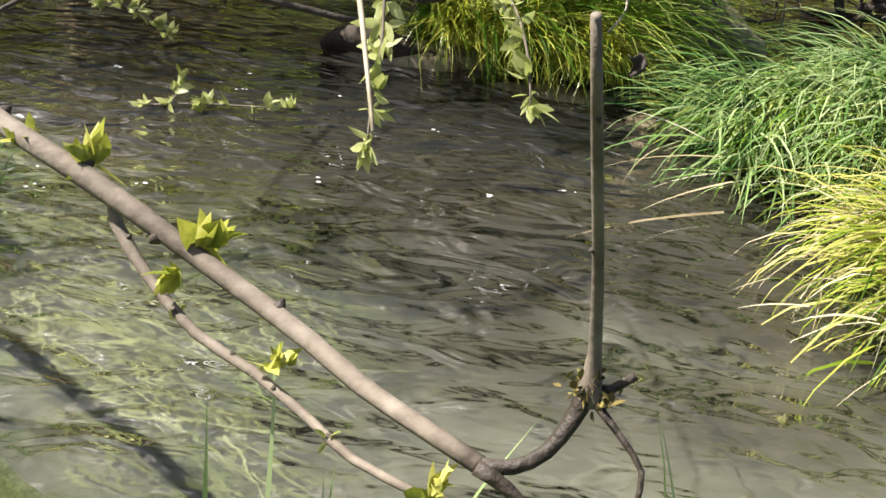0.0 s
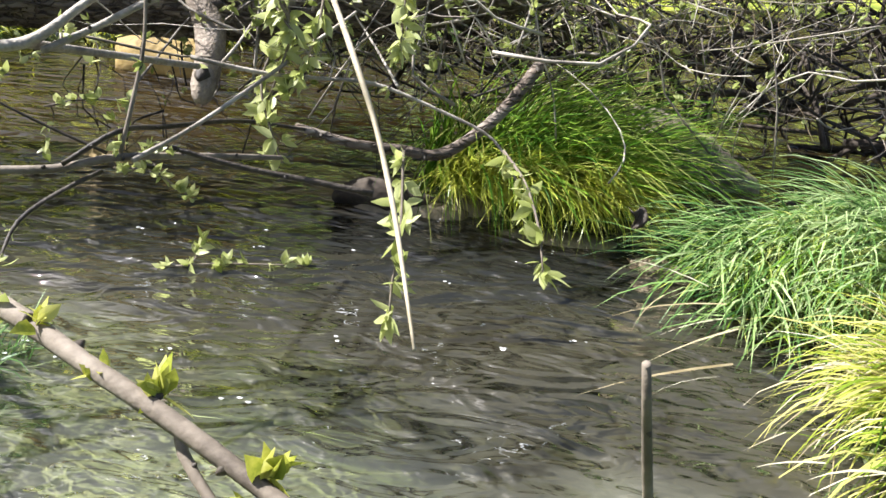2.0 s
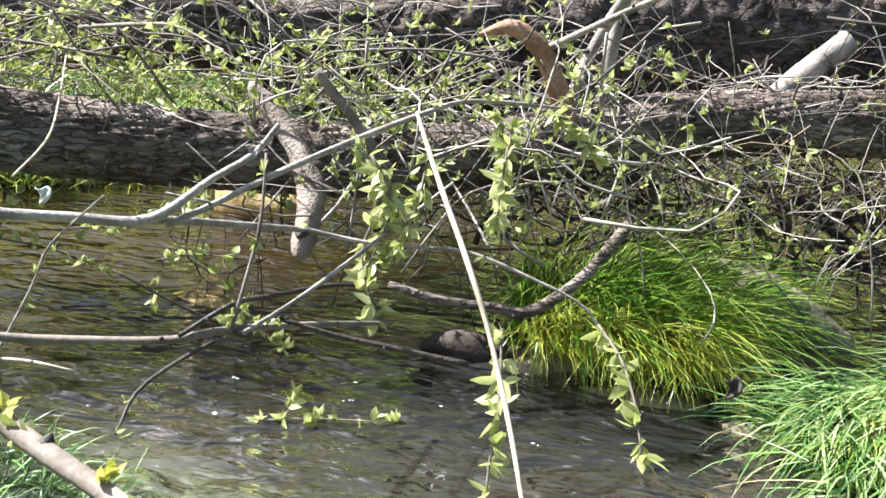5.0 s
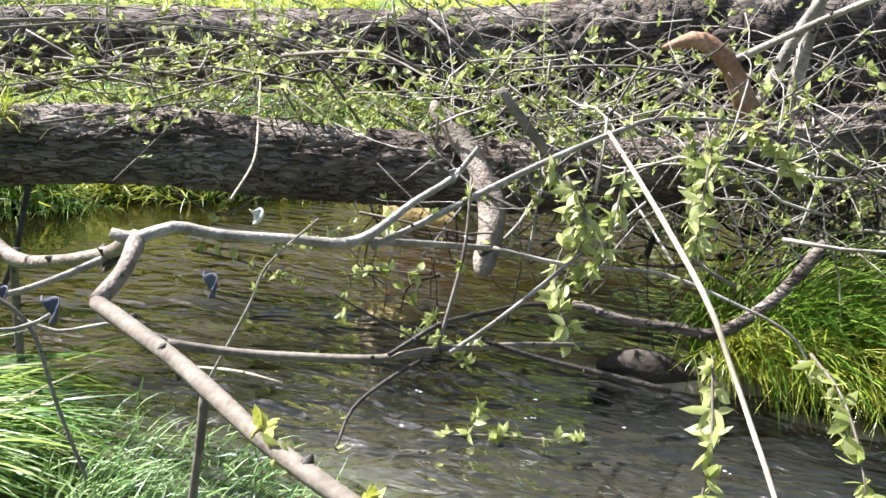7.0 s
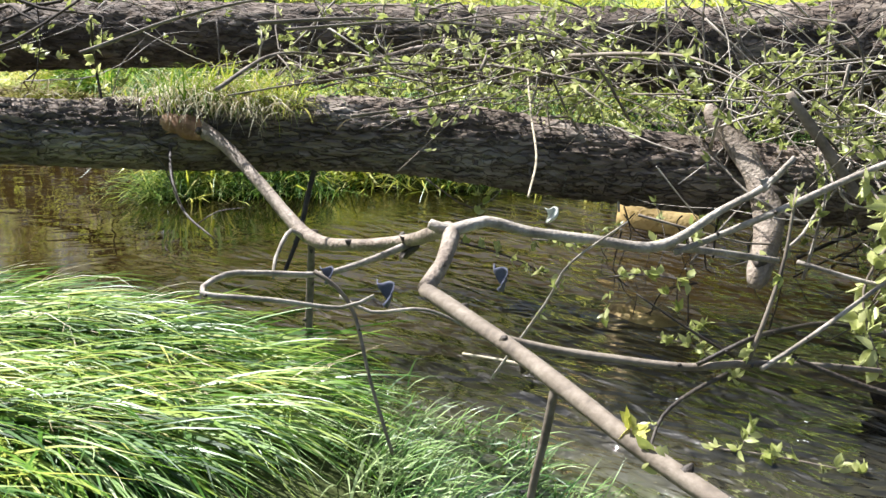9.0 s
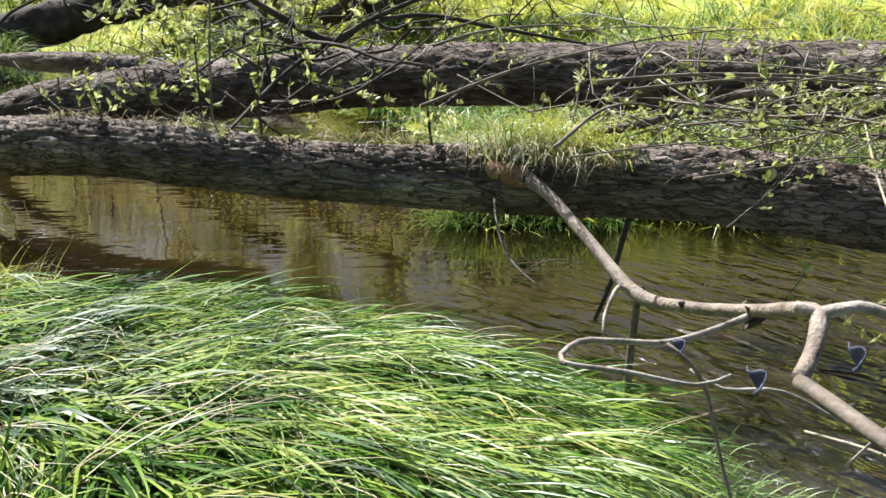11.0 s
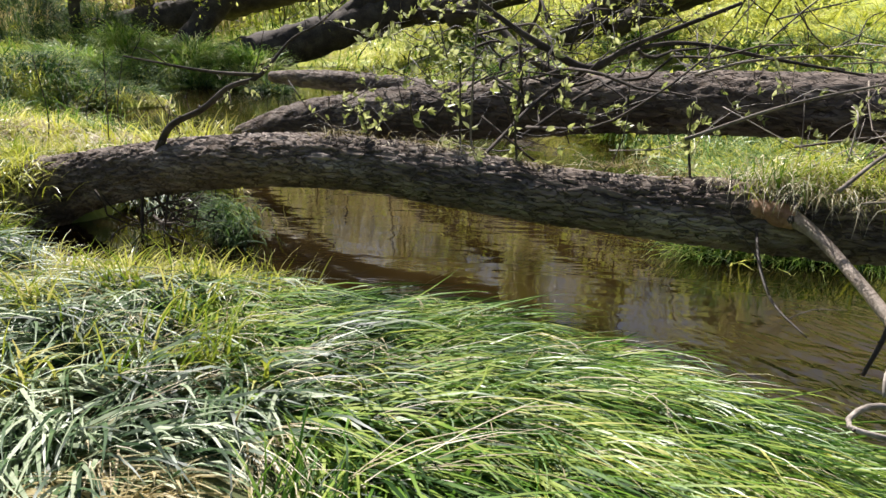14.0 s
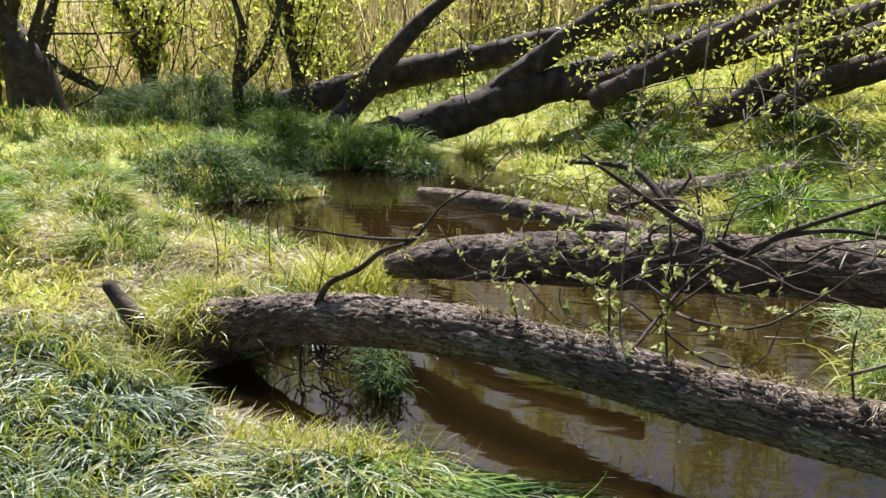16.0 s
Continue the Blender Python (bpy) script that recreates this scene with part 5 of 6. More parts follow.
# a few long bare rods laid over the logs
g = np.random.default_rng(21)
for i in range(16):
    x = g.uniform(-3.4, -1.0)
    y = 2.15 - 0.52 * (x + 3.0) + g.uniform(0.15, 1.1)
    z = g.uniform(0.9, 1.25)
    ln, an = g.uniform(0.6, 1.5), g.normal(0.45, 0.8)
    d = np.array((math.cos(an), math.sin(an), g.normal(0, 0.12)))
    a = np.array((x, y, z)) - d * ln / 2
    pts = [(*(a + d * ln * s + g.normal(0, 0.02, 3) + (0, 0, 0.12 * s * (1 - s) * 2)), 0.0062 * (1 - 0.85 * s) * (0.5 + 0.7 * (i % 3) / 2)) for s in (0, 0.3, 0.65, 1)]
    tagged(branch("rod", pts, "long bare grey rod lying over the logs", SHOOT, nodes=3, side_twigs=2, buds=tuple(g.uniform(0.2, 1, 3)), leaf=0.035, category="rod"), group="rods over the logs")


branch("driftwood", [(-0.56, 2.98, 0.01, 0.03), (-0.47, 2.95, 0.05, 0.05), (-0.36, 2.94, 0.06, 0.055), (-0.24, 2.97, 0.03, 0.04), (-0.12, 2.99, 0.0, 0.02)], "black wet lump of rotten wood in the riffle", BARK_FAR, sides=14, rough=0.3, category="driftwood")
branch("driftwood", [(0.28, 3.62, 0.12, 0.10), (0.42, 3.66, 0.17, 0.15), (0.68, 3.74, 0.20, 0.15), (0.95, 3.8, 0.10, 0.12), (1.2, 3.86, -0.02, 0.08)],
       "grey waterlogged stump lying behind the tussock", BARE, sides=24, step=0.03, rough=0.3, category="driftwood")
STRAWY = material("brown dead stalk", [(0.07, 0.05, 0.028), (0.17, 0.125, 0.07), (0.30, 0.23, 0.14)], rough=0.8, grain=12, island=0.5)

# ---- tangled brush between the logs ----
def brush(name, n, centre, half, seed, mat, leaf_mat, label, lengths=(0.35, 1.1), radius=(0.0018, 0.005), leafy=2.0, leaf=0.032, flat=0.4, lean=0.0, far=False):
    g = np.random.default_rng(seed)
    V, F, pl, wy, sz = [], [], [], [], []
    for _ in range(n):
        c = np.array(centre) + g.uniform(-1, 1, 3) * half
        an = g.uniform(0, 2 * np.pi) * 0.5 + lean
        d = np.array((math.cos(an), math.sin(an), g.normal(0, flat)))
        d /= np.linalg.norm(d)
        ln = g.uniform(*lengths)
        r = g.uniform(*radius)
        pts = []
        bow = g.normal(0, 0.18, 3)
        for s in (0, 0.2, 0.4, 0.6, 0.8, 1):
            pts.append((*(c + d * ln * (s - 0.5) + bow * 4 * s * (1 - s) * ln + g.normal(0, 0.03 * ln, 3)), r * (1 - 0.7 * s)))
        v, f = tube_data(pts, step=0.6 if far else 0.12, sides=4)
        k = len(V)
        V += list(v)
        F += [tuple(q + k for q in face) for face in f]
        for s in g.uniform(0.1, 1.0, g.poisson(leafy)):
            p = c + d * ln * (s - 0.5) + bow * 4 * s * (1 - s) * ln
            x, y, z = cluster(p, d + (0, 0, 0.6), int(g.integers(3, 6)), leaf, g)
            pl += x
            wy += list(y)
            sz += list(z)
    tagged(new(name, mesh_from(name, V, F, mat)), label, "brush", kind="stuff")
    if pl and far:
        tagged(far_leaves(name + "_leaves", pl, wy, sz, seed + 1, None), "fresh yellow-green leaves of the far brush", "leaves", kind="stuff")
    elif pl:
        tagged(leaf_mesh(name + "_leaves", pl, wy, sz, seed + 1, leaf_mat), "fresh yellow-green leaves on the tangled twigs", "leaves", kind="stuff")


brush("brush", 85, (-1.5, 3.25, 0.98), (1.3, 0.42, 0.16), 51, TWIG, LEAF, "tangle of grey willow twigs over the logs", lengths=(0.5, 1.5), radius=(0.002, 0.006), leafy=9.0, leaf=0.042, flat=0.7)
brush("brush", 80, (-0.5, 3.1, 0.88), (0.85, 0.35, 0.28), 53, TWIG, LEAF, "tangle of grey and brown twigs by the tussock", lengths=(0.4, 1.3), radius=(0.002, 0.0065), leafy=5.0, leaf=0.042, flat=0.8)
brush("brush", 150, (0.2, 3.35, 0.75), (1.0, 0.4, 0.28), 253, TWIG, LEAF, "dry pale twigs heaped against the log by floods", lengths=(0.25, 0.9), radius=(0.0015, 0.0045), leafy=1.6, leaf=0.04, flat=1.3)
brush("brush", 150, (0.35, 3.55, 0.66), (0.9, 0.25, 0.22), 254, STRAWY, LEAF, "brown dead stalks washed up against the log", lengths=(0.15, 0.6), radius=(0.0012, 0.003), leafy=0.5, leaf=0.03, flat=1.0)
brush("brush", 60, (-2.2, 2.95, 0.92), (0.7, 0.28, 0.09), 255, SHOOT, LEAF, "leafy willow twigs lying between the logs", lengths=(0.4, 1.2), radius=(0.002, 0.006), leafy=7.0, leaf=0.045, flat=0.4)
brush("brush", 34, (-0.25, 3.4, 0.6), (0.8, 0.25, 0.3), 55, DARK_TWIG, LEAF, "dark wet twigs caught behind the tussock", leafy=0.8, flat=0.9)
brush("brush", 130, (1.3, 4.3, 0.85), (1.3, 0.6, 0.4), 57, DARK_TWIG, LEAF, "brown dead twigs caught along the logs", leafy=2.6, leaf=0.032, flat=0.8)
brush("brush", 120, (1.0, 4.0, 0.9), (1.3, 0.5, 0.35), 58, TWIG, LEAF, "pale dead twigs caught along the logs", leafy=1.0, leaf=0.024, flat=0.6)
brush("brush", 30, (-3.2, 2.55, 1.0), (1.3, 0.3, 0.12), 59, TWIG, LEAF, "thin twigs with new leaves along the second log", leafy=5.5, leaf=0.036)
brush("brush", 50, (-5.1, 1.75, 1.1), (1.0, 0.5, 0.22), 61, DARK_TWIG, LEAF, "dark twigs with new leaves on the log ends", leafy=5.0, leaf=0.055)
brush("brush", 22, (-4.35, 1.95, 1.15), (0.75, 0.35, 0.16), 160, BARK_FAR, LEAF, "dark dead twigs tangled over the second log", lengths=(0.4, 1.2), radius=(0.005, 0.012), leafy=1.6, leaf=0.045, flat=0.45, lean=-0.3)
brush("brush", 40, (1.2, 5.7, 0.3), (0.5, 0.3, 0.2), 166, DARK_TWIG, LEAF, "dark dead twigs piled up in the stream", leafy=0.6, flat=0.8, lengths=(0.3, 0.9), radius=(0.003, 0.009))
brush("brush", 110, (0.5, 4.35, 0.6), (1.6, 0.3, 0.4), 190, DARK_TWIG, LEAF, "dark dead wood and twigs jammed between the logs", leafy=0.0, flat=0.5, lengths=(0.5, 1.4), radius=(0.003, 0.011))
# two heaps of black limbs stand in for deep shade under the second log
brush("brush", 110, (1.3, 4.6, 0.35), (1.5, 0.5, 0.35), 290, BARK_FAR, LEAF, "black limbs added to darken the gap under the second log", leafy=0.0, flat=0.6, lengths=(0.5, 1.6), radius=(0.006, 0.025))
brush("brush", 130, (-0.7, 4.5, 0.78), (0.9, 0.2, 0.16), 291, BARK_FAR, LEAF, "black limbs added to fill the shaded hollow under the second log", leafy=0.0, flat=0.35, lean=-1.1, lengths=(0.5, 1.4), radius=(0.008, 0.03))
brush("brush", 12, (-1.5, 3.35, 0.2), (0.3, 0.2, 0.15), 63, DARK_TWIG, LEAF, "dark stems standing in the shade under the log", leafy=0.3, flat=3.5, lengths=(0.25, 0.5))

# near-black roots and twigs thicken the shade in the hollow
brush("brush", 26, (-6.0, 0.15, 0.2), (0.35, 0.25, 0.12), 164, BARK_FAR, LEAF, "roots and dead twigs added to darken the shaded hollow under the log", leafy=0.2, flat=1.5, lengths=(0.25, 0.6), radius=(0.004, 0.012))
for pts in ([(-4.18, 1.26, 0.76, 0.007), (-4.16, 1.24, 0.95, 0.005), (-4.10, 1.20, 1.22, 0.003)], [(-3.95, 1.43, 0.76, 0.006), (-3.97, 1.42, 0.95, 0.005), (-3.9, 1.40, 1.18, 0.003)],
            [(-4.62, 0.98, 0.76, 0.005), (-4.60, 0.95, 0.86, 0.004), (-4.63, 0.92, 0.98, 0.002)], [(-3.3, 1.86, 0.76, 0.006), (-3.33, 1.85, 0.95, 0.005), (-3.27, 1.8, 1.1, 0.003)]):
    branch("leafy_twig", pts, "upright leafy willow shoot growing from the log", DARK_TWIG, buds=(0.05, 0.2, 0.4, 0.55, 0.7, 0.85, 1.0), leaf=0.05, per=5, slim=0.28, side_twigs=2)

# floating sprays, scraps and stones
for pts in ([(-0.95, 2.19, -0.005, 0.004), (-0.78, 2.241, 0.012, 0.0035), (-0.524, 2.327, 0.006, 0.002)], [(-1.25, 2.6, 0.15, 0.004), (-1.1, 2.55, 0.17, 0.0035), (-0.95, 2.5, 0.12, 0.002)]):
    branch("floating_twig", pts, "leafy twig trailing on the water", SHOOT, buds=(0.1, 0.25, 0.4, 0.5, 0.65, 0.8, 0.9, 1.0), leaf=0.05, per=8, side_twigs=2)

for pts in ([(-2.05, 2.5, 0.36, 0.004), (-1.83, 2.5, 0.35, 0.0035), (-1.66, 2.5, 0.32, 0.003)], [(-1.75, 2.55, 0.42, 0.004), (-1.6, 2.5, 0.45, 0.003), (-1.5, 2.45, 0.46, 0.002)],
            [(-1.42, 2.5, 0.36, 0.004), (-1.28, 2.5, 0.40, 0.0035), (-1.12, 2.5, 0.41, 0.002)]):
    branch("leafy_twig", pts, "low leafy willow twig spreading over the water", DARK_TWIG, buds=(0.15, 0.35, 0.5, 0.65, 0.8, 0.95), leaf=0.05, per=5, slim=0.3, side_twigs=2)
branch("twig", [(-1.37, 1.6, 0.30, 0.004), (-1.24, 1.6, 0.54, 0.0035), (-1.19, 1.6, 0.65, 0.003), (-1.06, 1.6, 0.78, 0.002)], "slender upright twig with pale leaf tips", TWIG, nodes=4, buds=(0.4, 0.55, 0.7), leaf=0.025, per=4)
branch("twig", [(-1.55, 1.75, 0.27, 0.004), (-1.37, 1.75, 0.29, 0.005), (-1.23, 1.75, 0.285, 0.003)], "bleached stick lying over the water", PALE, nodes=2)


def scrap(name, at, size, label, mat, seed):
    """A crumpled sheet."""
    g = np.random.default_rng(seed)
    n = 8
    turn = g.uniform(-0.7, 0.7)
    v = []
    for j in range(n):
        for i in range(n):
            u, w = i / (n - 1) - 0.5, j / (n - 1)
            wide = size * (1.0 - 0.75 * w ** 1.3)
            x = wide * u + size * 0.25 * math.sin(3.1 * w + turn)
            y = size * 0.22 * math.sin(5 * u + 4 * w + turn) + g.normal(0, size * 0.03)
            v.append(np.array(at) + (x * math.cos(turn) - y * math.sin(turn), x * math.sin(turn) + y * math.cos(turn), -size * 1.15 * w + 0.1 * size * math.sin(7 * u)))
    f = [(j * n + i, j * n + i + 1, (j + 1) * n + i + 1, (j + 1) * n + i) for j in range(n - 1) for i in range(n - 1)]
    ob = tagged(new(name, mesh_from(name, v, f, mat)), label, "scrap")
    ob.modifiers.new("thickness", "SOLIDIFY").thickness = 0.002
    return ob


PLASTIC = material("dull blue-grey plastic", [(0.045, 0.05, 0.085), (0.08, 0.085, 0.13), (0.12, 0.125, 0.17)], rough=0.5, grain=30)
scrap("plastic_scrap", (-1.684, 1.294, 0.60), 0.035, "dull blue-grey plastic scrap caught on a twig", PLASTIC, 1)
scrap("plastic_scrap", (-1.403, 1.152, 0.66), 0.045, "grey plastic scrap hanging from a twig", PLASTIC, 2)
scrap("plastic_scrap", (-1.45, 1.75, 0.55), 0.055, "blue-grey plastic scrap on a thin twig", PLASTIC, 3)
scrap("cloth_scrap", (-1.695, 1.64, 0.615), 0.06, "black rag wound round the limb", DARK_TWIG, 4)
WHITE = material("white petal", [(0.6, 0.6, 0.5), (0.75, 0.75, 0.66)], rough=0.5, grain=20)
scrap("dead_leaf", (-1.347, 1.80, 0.73), 0.035, "pale dry leaf caught on the limb", WHITE, 5)
scrap("dead_leaf", (0.43, 2.26, 0.34), 0.05, "black dead leaf on the grass edge", DARK_TWIG, 6)
scrap("dead_leaf", (-0.835, 1.86, 0.885), 0.03, "dry grey leaf at a twig joint", TWIG, 7)


FOAM = material("white foam", [(0.55, 0.55, 0.52), (0.8, 0.8, 0.78)], rough=0.4, grain=60)
g = np.random.default_rng(410)
fv, ff = [], []
for _ in range(26):
    at = np.array((g.uniform(-1.1, 0.55), g.uniform(1.5, 3.1), 0.004))
    for _ in range(int(g.integers(1, 4))):
        q, r = at + (*g.normal(0, 0.012, 2), 0), g.uniform(0.002, 0.005)
        k = len(fv)
        fv += [q + (r * 1.5 * math.cos(w), r * math.sin(w), 0) for w in np.arange(8) * math.pi / 4] + [q + (0, 0, r * 0.5)]
        ff += [(k + w, k + (w + 1) % 8, k + 8) for w in range(8)]
tagged(new("foam", mesh_from("foam", fv, ff, FOAM)), "small white foam bubbles drifting on the riffle", "foam", kind="stuff")
OCHRE = material("ochre stone", [(0.16, 0.10, 0.03), (0.32, 0.22, 0.07), (0.44, 0.33, 0.13)], rough=0.7, grain=4, bump=0.5, bump_scale=35)


def stone(at, size, seed, label, mat=STONE):
    bm = bmesh.new()
    bmesh.ops.create_icosphere(bm, subdivisions=3, radius=1.0)
    for v in bm.verts:
        k = 1 + 0.28 * noise.noise(v.co * 1.3 + Vector((seed * 3.1, 0, 0))) + 0.08 * noise.noise(v.co * 4 + Vector((0, seed, 0)))
        v.co = Vector((v.co.x * size[0], v.co.y * size[1], v.co.z * size[2])) * k
    me = bpy.data.meshes.new("stone")
    bm.to_mesh(me)
    bm.free()
    me.polygons.foreach_set("use_smooth", [True] * len(me.polygons))
    me.materials.append(mat)
    ob = tagged(new("stone", me), label, "stone", group="stones in the stream")
    ob.location = at
    return ob


stone((-2.0, 4.95, 0.05), (0.34, 0.2, 0.17), 1, "ochre boulder standing out of the water", OCHRE)
stone((-1.5, 3.2, -0.03), (0.2, 0.11, 0.06), 2, "ochre stone just under the water", OCHRE)
stone((-0.28, 2.98, 0.0), (0.24, 0.09, 0.05), 3, "pale flat stone in the riffle")
stone((0.3, 2.86, -0.025), (0.28, 0.10, 0.045), 4, "flat brown stone awash before the tussock")
stone((0.62, 2.72, -0.03), (0.16, 0.09, 0.04), 5, "small brown stone awash beside the grass")
stone((-0.08, 3.06, -0.01), (0.15, 0.08, 0.07), 6, "rounded brown stone against the tussock")
g = np.random.default_rng(8)
for i in range(8):
    x, y = g.uniform(-1.0, 0.2), g.uniform(2.7, 3.3)
    s = g.uniform(0.03, 0.08)
    stone((x, y, -0.13 + g.uniform(-0.02, 0.02)), (s, s * 0.8, s * 0.5), 10 + i, "rounded pebble on the bed of the riffle")


# ---- far trees and reeds ----
def willow(at, height, spread, seed, label, trunk=0.25, limbs=12, leaves=1500, lean=(0, 0), size=0.10):
    """An upright willow: trunk, rising limbs and a loose crown."""
    g = np.random.default_rng(seed)
    base = tagged(new("willow_tree"), label, "tree", group="willows along the stream")
    base.location = at
    top = np.array((lean[0], lean[1], height * 0.45))
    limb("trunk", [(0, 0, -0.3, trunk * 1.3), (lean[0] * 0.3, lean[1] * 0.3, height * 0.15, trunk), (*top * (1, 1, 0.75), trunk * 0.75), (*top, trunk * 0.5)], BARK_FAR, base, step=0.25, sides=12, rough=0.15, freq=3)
    pl, wy, sz = [], [], []
    for i in range(limbs):
        s = g.uniform(0.2, 1.0)
        a = top * s
        an = g.uniform(0, 2 * np.pi)
        out = np.array((math.cos(an), math.sin(an), 0)) * spread * g.uniform(0.35, 1.0)
        b = a + out * 0.45 + (0, 0, height * g.uniform(0.15, 0.3))
        c = a + out + (0, 0, height * g.uniform(0.3, 0.6))
        r = trunk * g.uniform(0.15, 0.4)
        limb("limb", [(*a, r), (*b, r * 0.6), (*c, r * 0.15)], BARK_FAR, base, step=0.4, sides=6, rough=0.1, freq=3)
        for _ in range(leaves // limbs):
            t = g.uniform(0.25, 1.05)
            q = (a + (b - a) * t * 2 if t < 0.5 else b + (c - b) * (t - 0.5) * 2) + g.normal(0, 0.28, 3) * (1, 1, 1.2)
            pl.append(q)
            wy.append(g.normal(0, 1, 3) - (0, 0, 0.5))
            sz.append(g.uniform(0.5, 1.2) * size)
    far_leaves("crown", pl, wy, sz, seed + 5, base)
    return base


g = np.random.default_rng(77)
for i, (x, y, h) in enumerate([(1, 17, 7), (5, 19, 8), (-3, 18, 8), (9, 17, 7), (-8, 19, 8), (12, 12, 7), (-27, -9, 6), (-29, -5, 6), (-26, -1.5, 5.5), (-30, 1, 6.5), (-27, 3.5, 6), (-37, 6, 13), (-35, 10, 13), (-34, 14, 13), (-31, 18, 12), (-28, 20, 12), (-30, 14, 11), (-26, 25, 11), (-16, 24, 9), (-33, -13, 7), (-11, 26, 9), (-5, 28, 9)]):
    z = float(ground_height(np.array([x * 1.0]), np.array([y * 1.0]))[0])
    willow((x, y, z), h, 2.6, 200 + i, "slender willow with thin new leaves behind the stream", trunk=0.13 + 0.05 * (i % 3), limbs=20, leaves=2400 if h < 10 else 4500, lean=(g.normal(0, 0.5), g.normal(0, 0.5)), size=0.24 if h < 10 else 0.3)
willow((-21.3, 2.0, 0.3), 7.5, 2.6, 290, "tall leafy willow shading the hummocks", trunk=0.17, limbs=16, leaves=3000, lean=(0.4, -0.3), size=0.2)
willow((-20.9, -3.55, 0.55), 7.0, 2.5, 300, "thick leaning old willow trunk", trunk=0.52, limbs=10, leaves=700, lean=(-0.5, -0.95), size=0.13)

FALLEN = [([(-18.2, 2.3, 0.1, 0.34), (-17.7, 3.99, 0.62, 0.32), (-17.2, 5.633, 1.2, 0.3), (-16.5, 7.17, 1.72, 0.27), (-15.0, 8.7, 2.37, 0.22), (-13.3, 10.2, 2.95, 0.16)], "thick dark willow trunk fallen over the far bank"),
                   ([(-20.9, 0.6, 0.70, 0.28), (-20.6, 2.2, 1.05, 0.3), (-19.8, 3.9, 1.6, 0.28), (-18.8, 5.6, 2.0, 0.25), (-17.4, 7.6, 2.6, 0.2), (-15.5, 9.6, 3.1, 0.14)], "dark leaning trunk behind the fallen willow"),
                   ([(-18.6, 1.9, 0.15, 0.2), (-18.4, 2.9, 1.3, 0.2), (-18.3, 3.5, 2.1, 0.17), (-18.1, 4.25, 2.9, 0.12), (-17.8, 5.2, 3.6, 0.06)], "dark upright limb of the fallen willow"),
                   ([(-16.2, 6.5, 1.4, 0.2), (-14.5, 7.8, 1.9, 0.18), (-12.6, 8.7, 2.4, 0.16), (-10.5, 9.2, 2.9, 0.12)], "dark bare trunk slanting over the meadow")]
LEANING = [([(-11.76, 7.06, 1.34, 0.15), (-11.33, 7.92, 1.96, 0.17), (-10.88, 9.20, 2.55, 0.14)], "dark trunk among the fallen willows"),
                   ([(-11.14, 7.28, 1.30, 0.12), (-10.83, 8.01, 1.78, 0.14), (-10.34, 8.92, 2.16, 0.12)], "thin dark trunk under the others"),
                   ([(-14.5, 6.2, 1.3, 0.16), (-13.2, 7.4, 2.2, 0.16), (-11.5, 8.2, 3.0, 0.12)], "dark trunk leaning up the slope"),
                   ([(-17.5, 5.0, 1.0, 0.2), (-16.8, 6.6, 2.3, 0.2), (-15.6, 8.2, 3.6, 0.15)], "dark trunk crossing the fallen willow"),
                   ([(-12.5, 7.2, 1.1, 0.12), (-11.0, 8.2, 1.7, 0.13), (-9.3, 8.9, 2.3, 0.12)], "dark bare limb lying on the slope"),
                   ([(-19.7, 0.5, 0.4, 0.1), (-19.77, 0.44, 1.5, 0.09), (-19.76, 0.6, 2.5, 0.07), (-19.7, 0.3, 3.6, 0.03)], "crooked upright stem on the far tussock"),
                   ([(-19.76, 0.43, 1.4, 0.08), (-19.7, 1.05, 2.1, 0.07), (-19.6, 1.45, 3.3, 0.04)], "forking stem on the far tussock"),
                   ([(-24.5, -4.2, 2.2, 0.12), (-24.6, -3.4, 1.5, 0.11), (-24.7, -2.0, 0.8, 0.09)], "dark branch sagging from the old willow")]
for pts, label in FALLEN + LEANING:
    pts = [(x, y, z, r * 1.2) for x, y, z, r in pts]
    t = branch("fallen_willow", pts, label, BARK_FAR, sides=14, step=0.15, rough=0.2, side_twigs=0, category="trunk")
    gg = np.random.default_rng(int(abs(pts[0][0] * 100)))
    line = spline(pts, 0.3)
    for k in range(8):
        q = line[int(gg.integers(0, len(line)))]
        d = gg.normal(0, 0.5, 3) + (0, 0, 1.0)
        ln = gg.uniform(0.6, 2.2)
        r = gg.uniform(0.008, 0.022)
        a = q[:3]
        limb("limb", [(*a, r), (*(a + d * ln * 0.5 + gg.normal(0, 0.1, 3)), r * 0.7), (*(a + d * ln), r * 0.3)], BARK_FAR, t, step=0.25, sides=5)
        pl = [a + d * ln * gg.uniform(0.2, 1.1) + gg.normal(0, 0.16, 3) for _ in range(70)]
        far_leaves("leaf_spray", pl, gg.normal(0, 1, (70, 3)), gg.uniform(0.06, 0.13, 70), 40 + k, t)
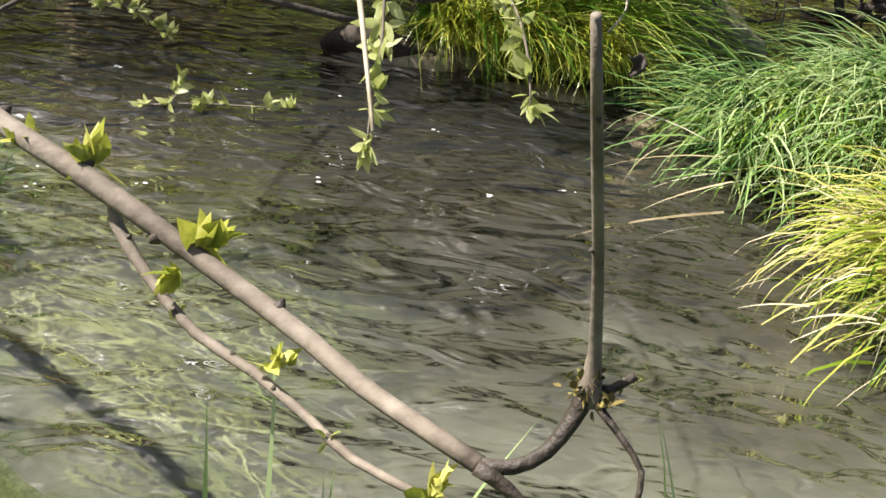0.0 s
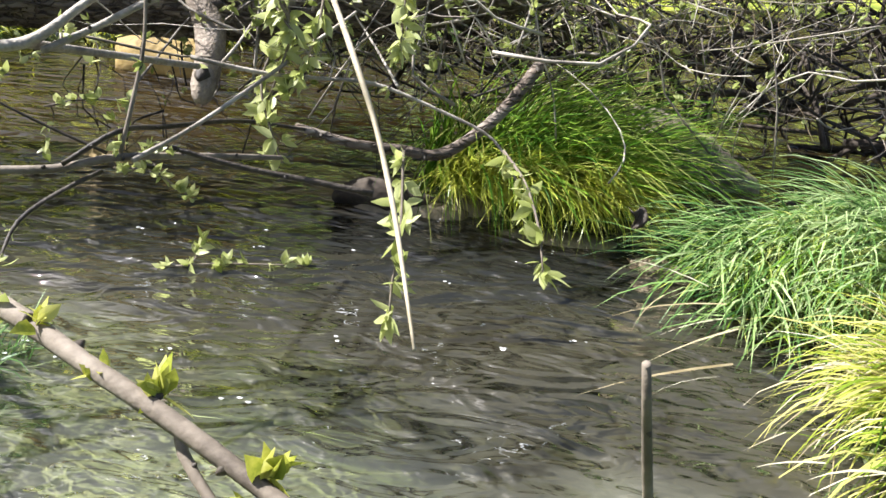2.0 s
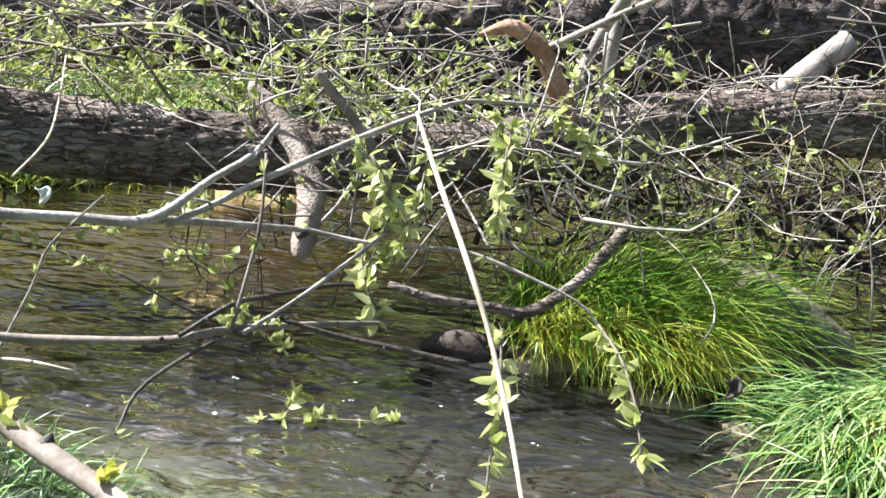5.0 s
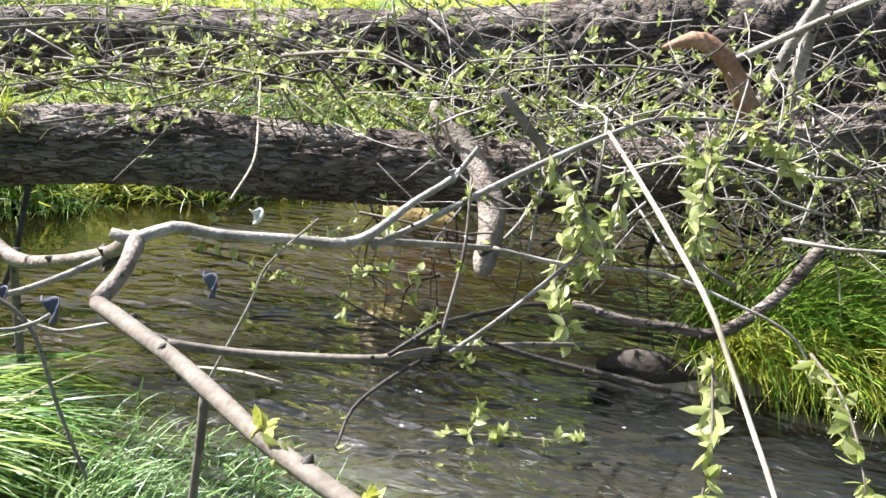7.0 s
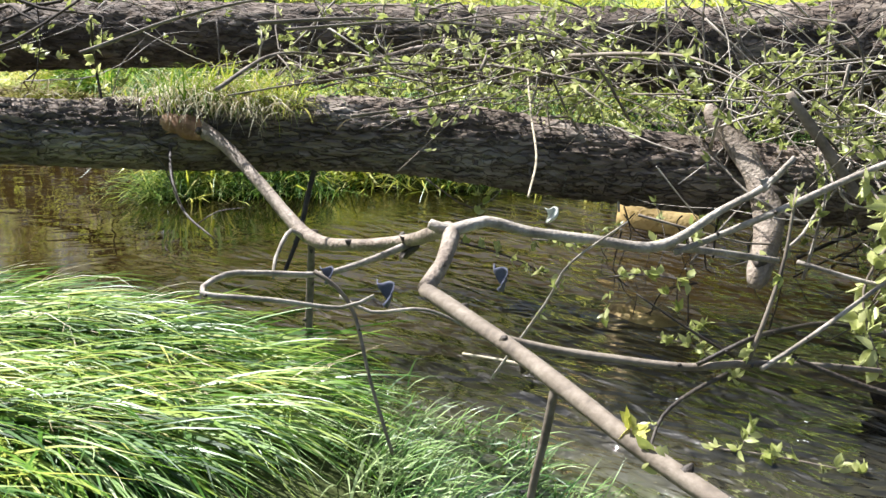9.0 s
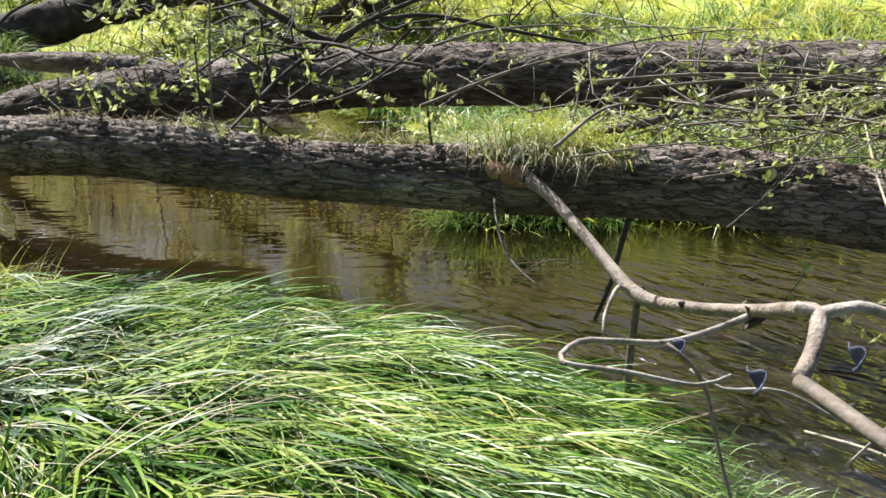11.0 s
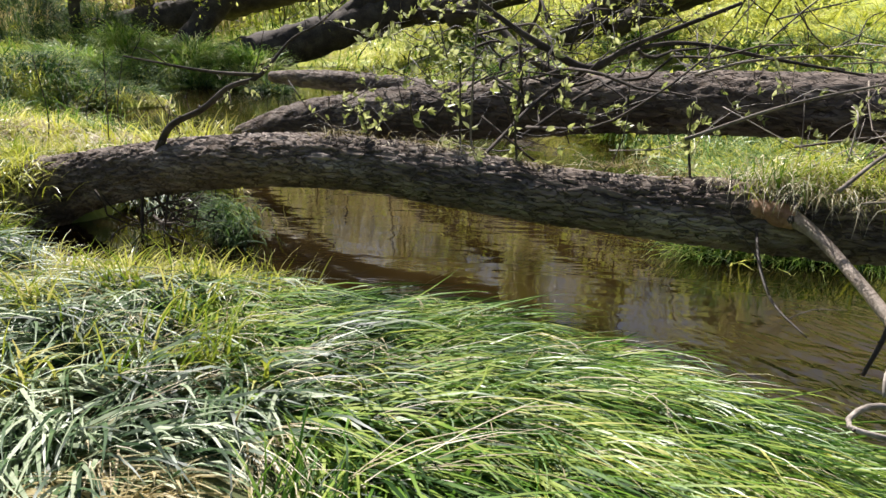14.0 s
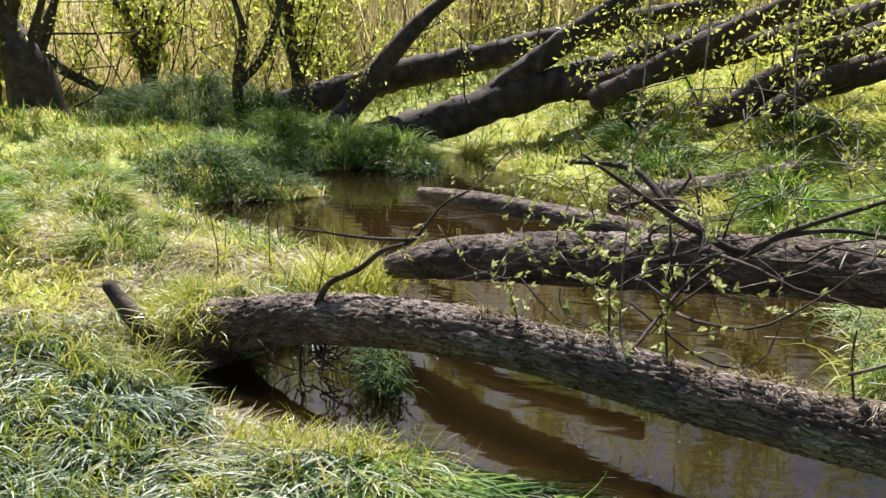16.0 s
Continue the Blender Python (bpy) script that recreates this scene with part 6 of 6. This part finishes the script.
# small sapling twigs near the flats
for i in range(9):
    x, y = g.uniform(-9.5, -6.8), g.uniform(-1.6, 0.8)
    z = float(ground_height(np.array([x]), np.array([y]))[0])
    branch("sapling", [(x, y, z - 0.05, 0.006), (x + g.normal(0, 0.03), y + g.normal(0, 0.03), z + 0.3, 0.005), (x + g.normal(0, 0.06), y + g.normal(0, 0.06), z + g.uniform(0.5, 0.8), 0.003)], "thin bare sapling on the grass flats", DARK_TWIG, nodes=3, category="sapling")
# hanging willow withes in front of the far bank
for x, y in ((-6.63, 3.3), (-6.2, 3.75), (-6.9, 2.9), (-5.6, 4.3)):
    branch("hanging_withe", [(x, y, 3.2, 0.008), (x + g.normal(0, 0.03), y, 2.2, 0.007), (x + g.normal(0, 0.04), y, 1.35, 0.004)], "thin willow withe hanging down", TWIG, nodes=2, category="branch")

R = np.random.default_rng(90)
n = 20000
ang = R.uniform(2.0, 4.0, n)
rad = R.uniform(25, 42, n)
px, py = rad * np.cos(ang) - 1, rad * np.sin(ang)
p = np.stack([px, py, ground_height(px, py)], 1)
blades("reed_bed", p, R.uniform(0, 6.28, n), (2.0, 6.5), (0.02, 0.05), (0.85, 1.57), (-0.5, 0.8), REED, "tall dry straw-coloured reeds and saplings", "reeds", seed=91, segs=3)
brush("thicket", 260, (-25.5, 1.0, 2.2), (4.0, 13.0, 1.2), 95, BARK_FAR, LEAF, "bare willow thicket with thin new leaves", lengths=(2.0, 5.0), radius=(0.012, 0.03), leafy=14, leaf=0.17, flat=5.0, far=True)
brush("slope_brush", 120, (-9.5, 7.0, 1.0), (4.0, 1.6, 0.5), 99, DARK_TWIG, LEAF, "fallen twigs and new leaves on the slope", lengths=(0.6, 2.2), radius=(0.004, 0.012), leafy=6, leaf=0.07, flat=0.5, far=True)
brush("thicket", 120, (-26.0, 15.5, 2.4), (4.0, 5.0, 1.6), 195, TWIG, LEAF, "sunlit willow bushes in new leaf beyond the slope", lengths=(2.0, 4.5), radius=(0.008, 0.02), leafy=22, leaf=0.2, flat=4.0, far=True)
brush("thicket", 60, (-24.5, 4.0, 2.6), (1.5, 5.0, 1.3), 196, TWIG, LEAF, "thin willow rods in new leaf before the reeds", lengths=(2.0, 4.5), radius=(0.008, 0.02), leafy=16, leaf=0.16, flat=5.0, far=True)
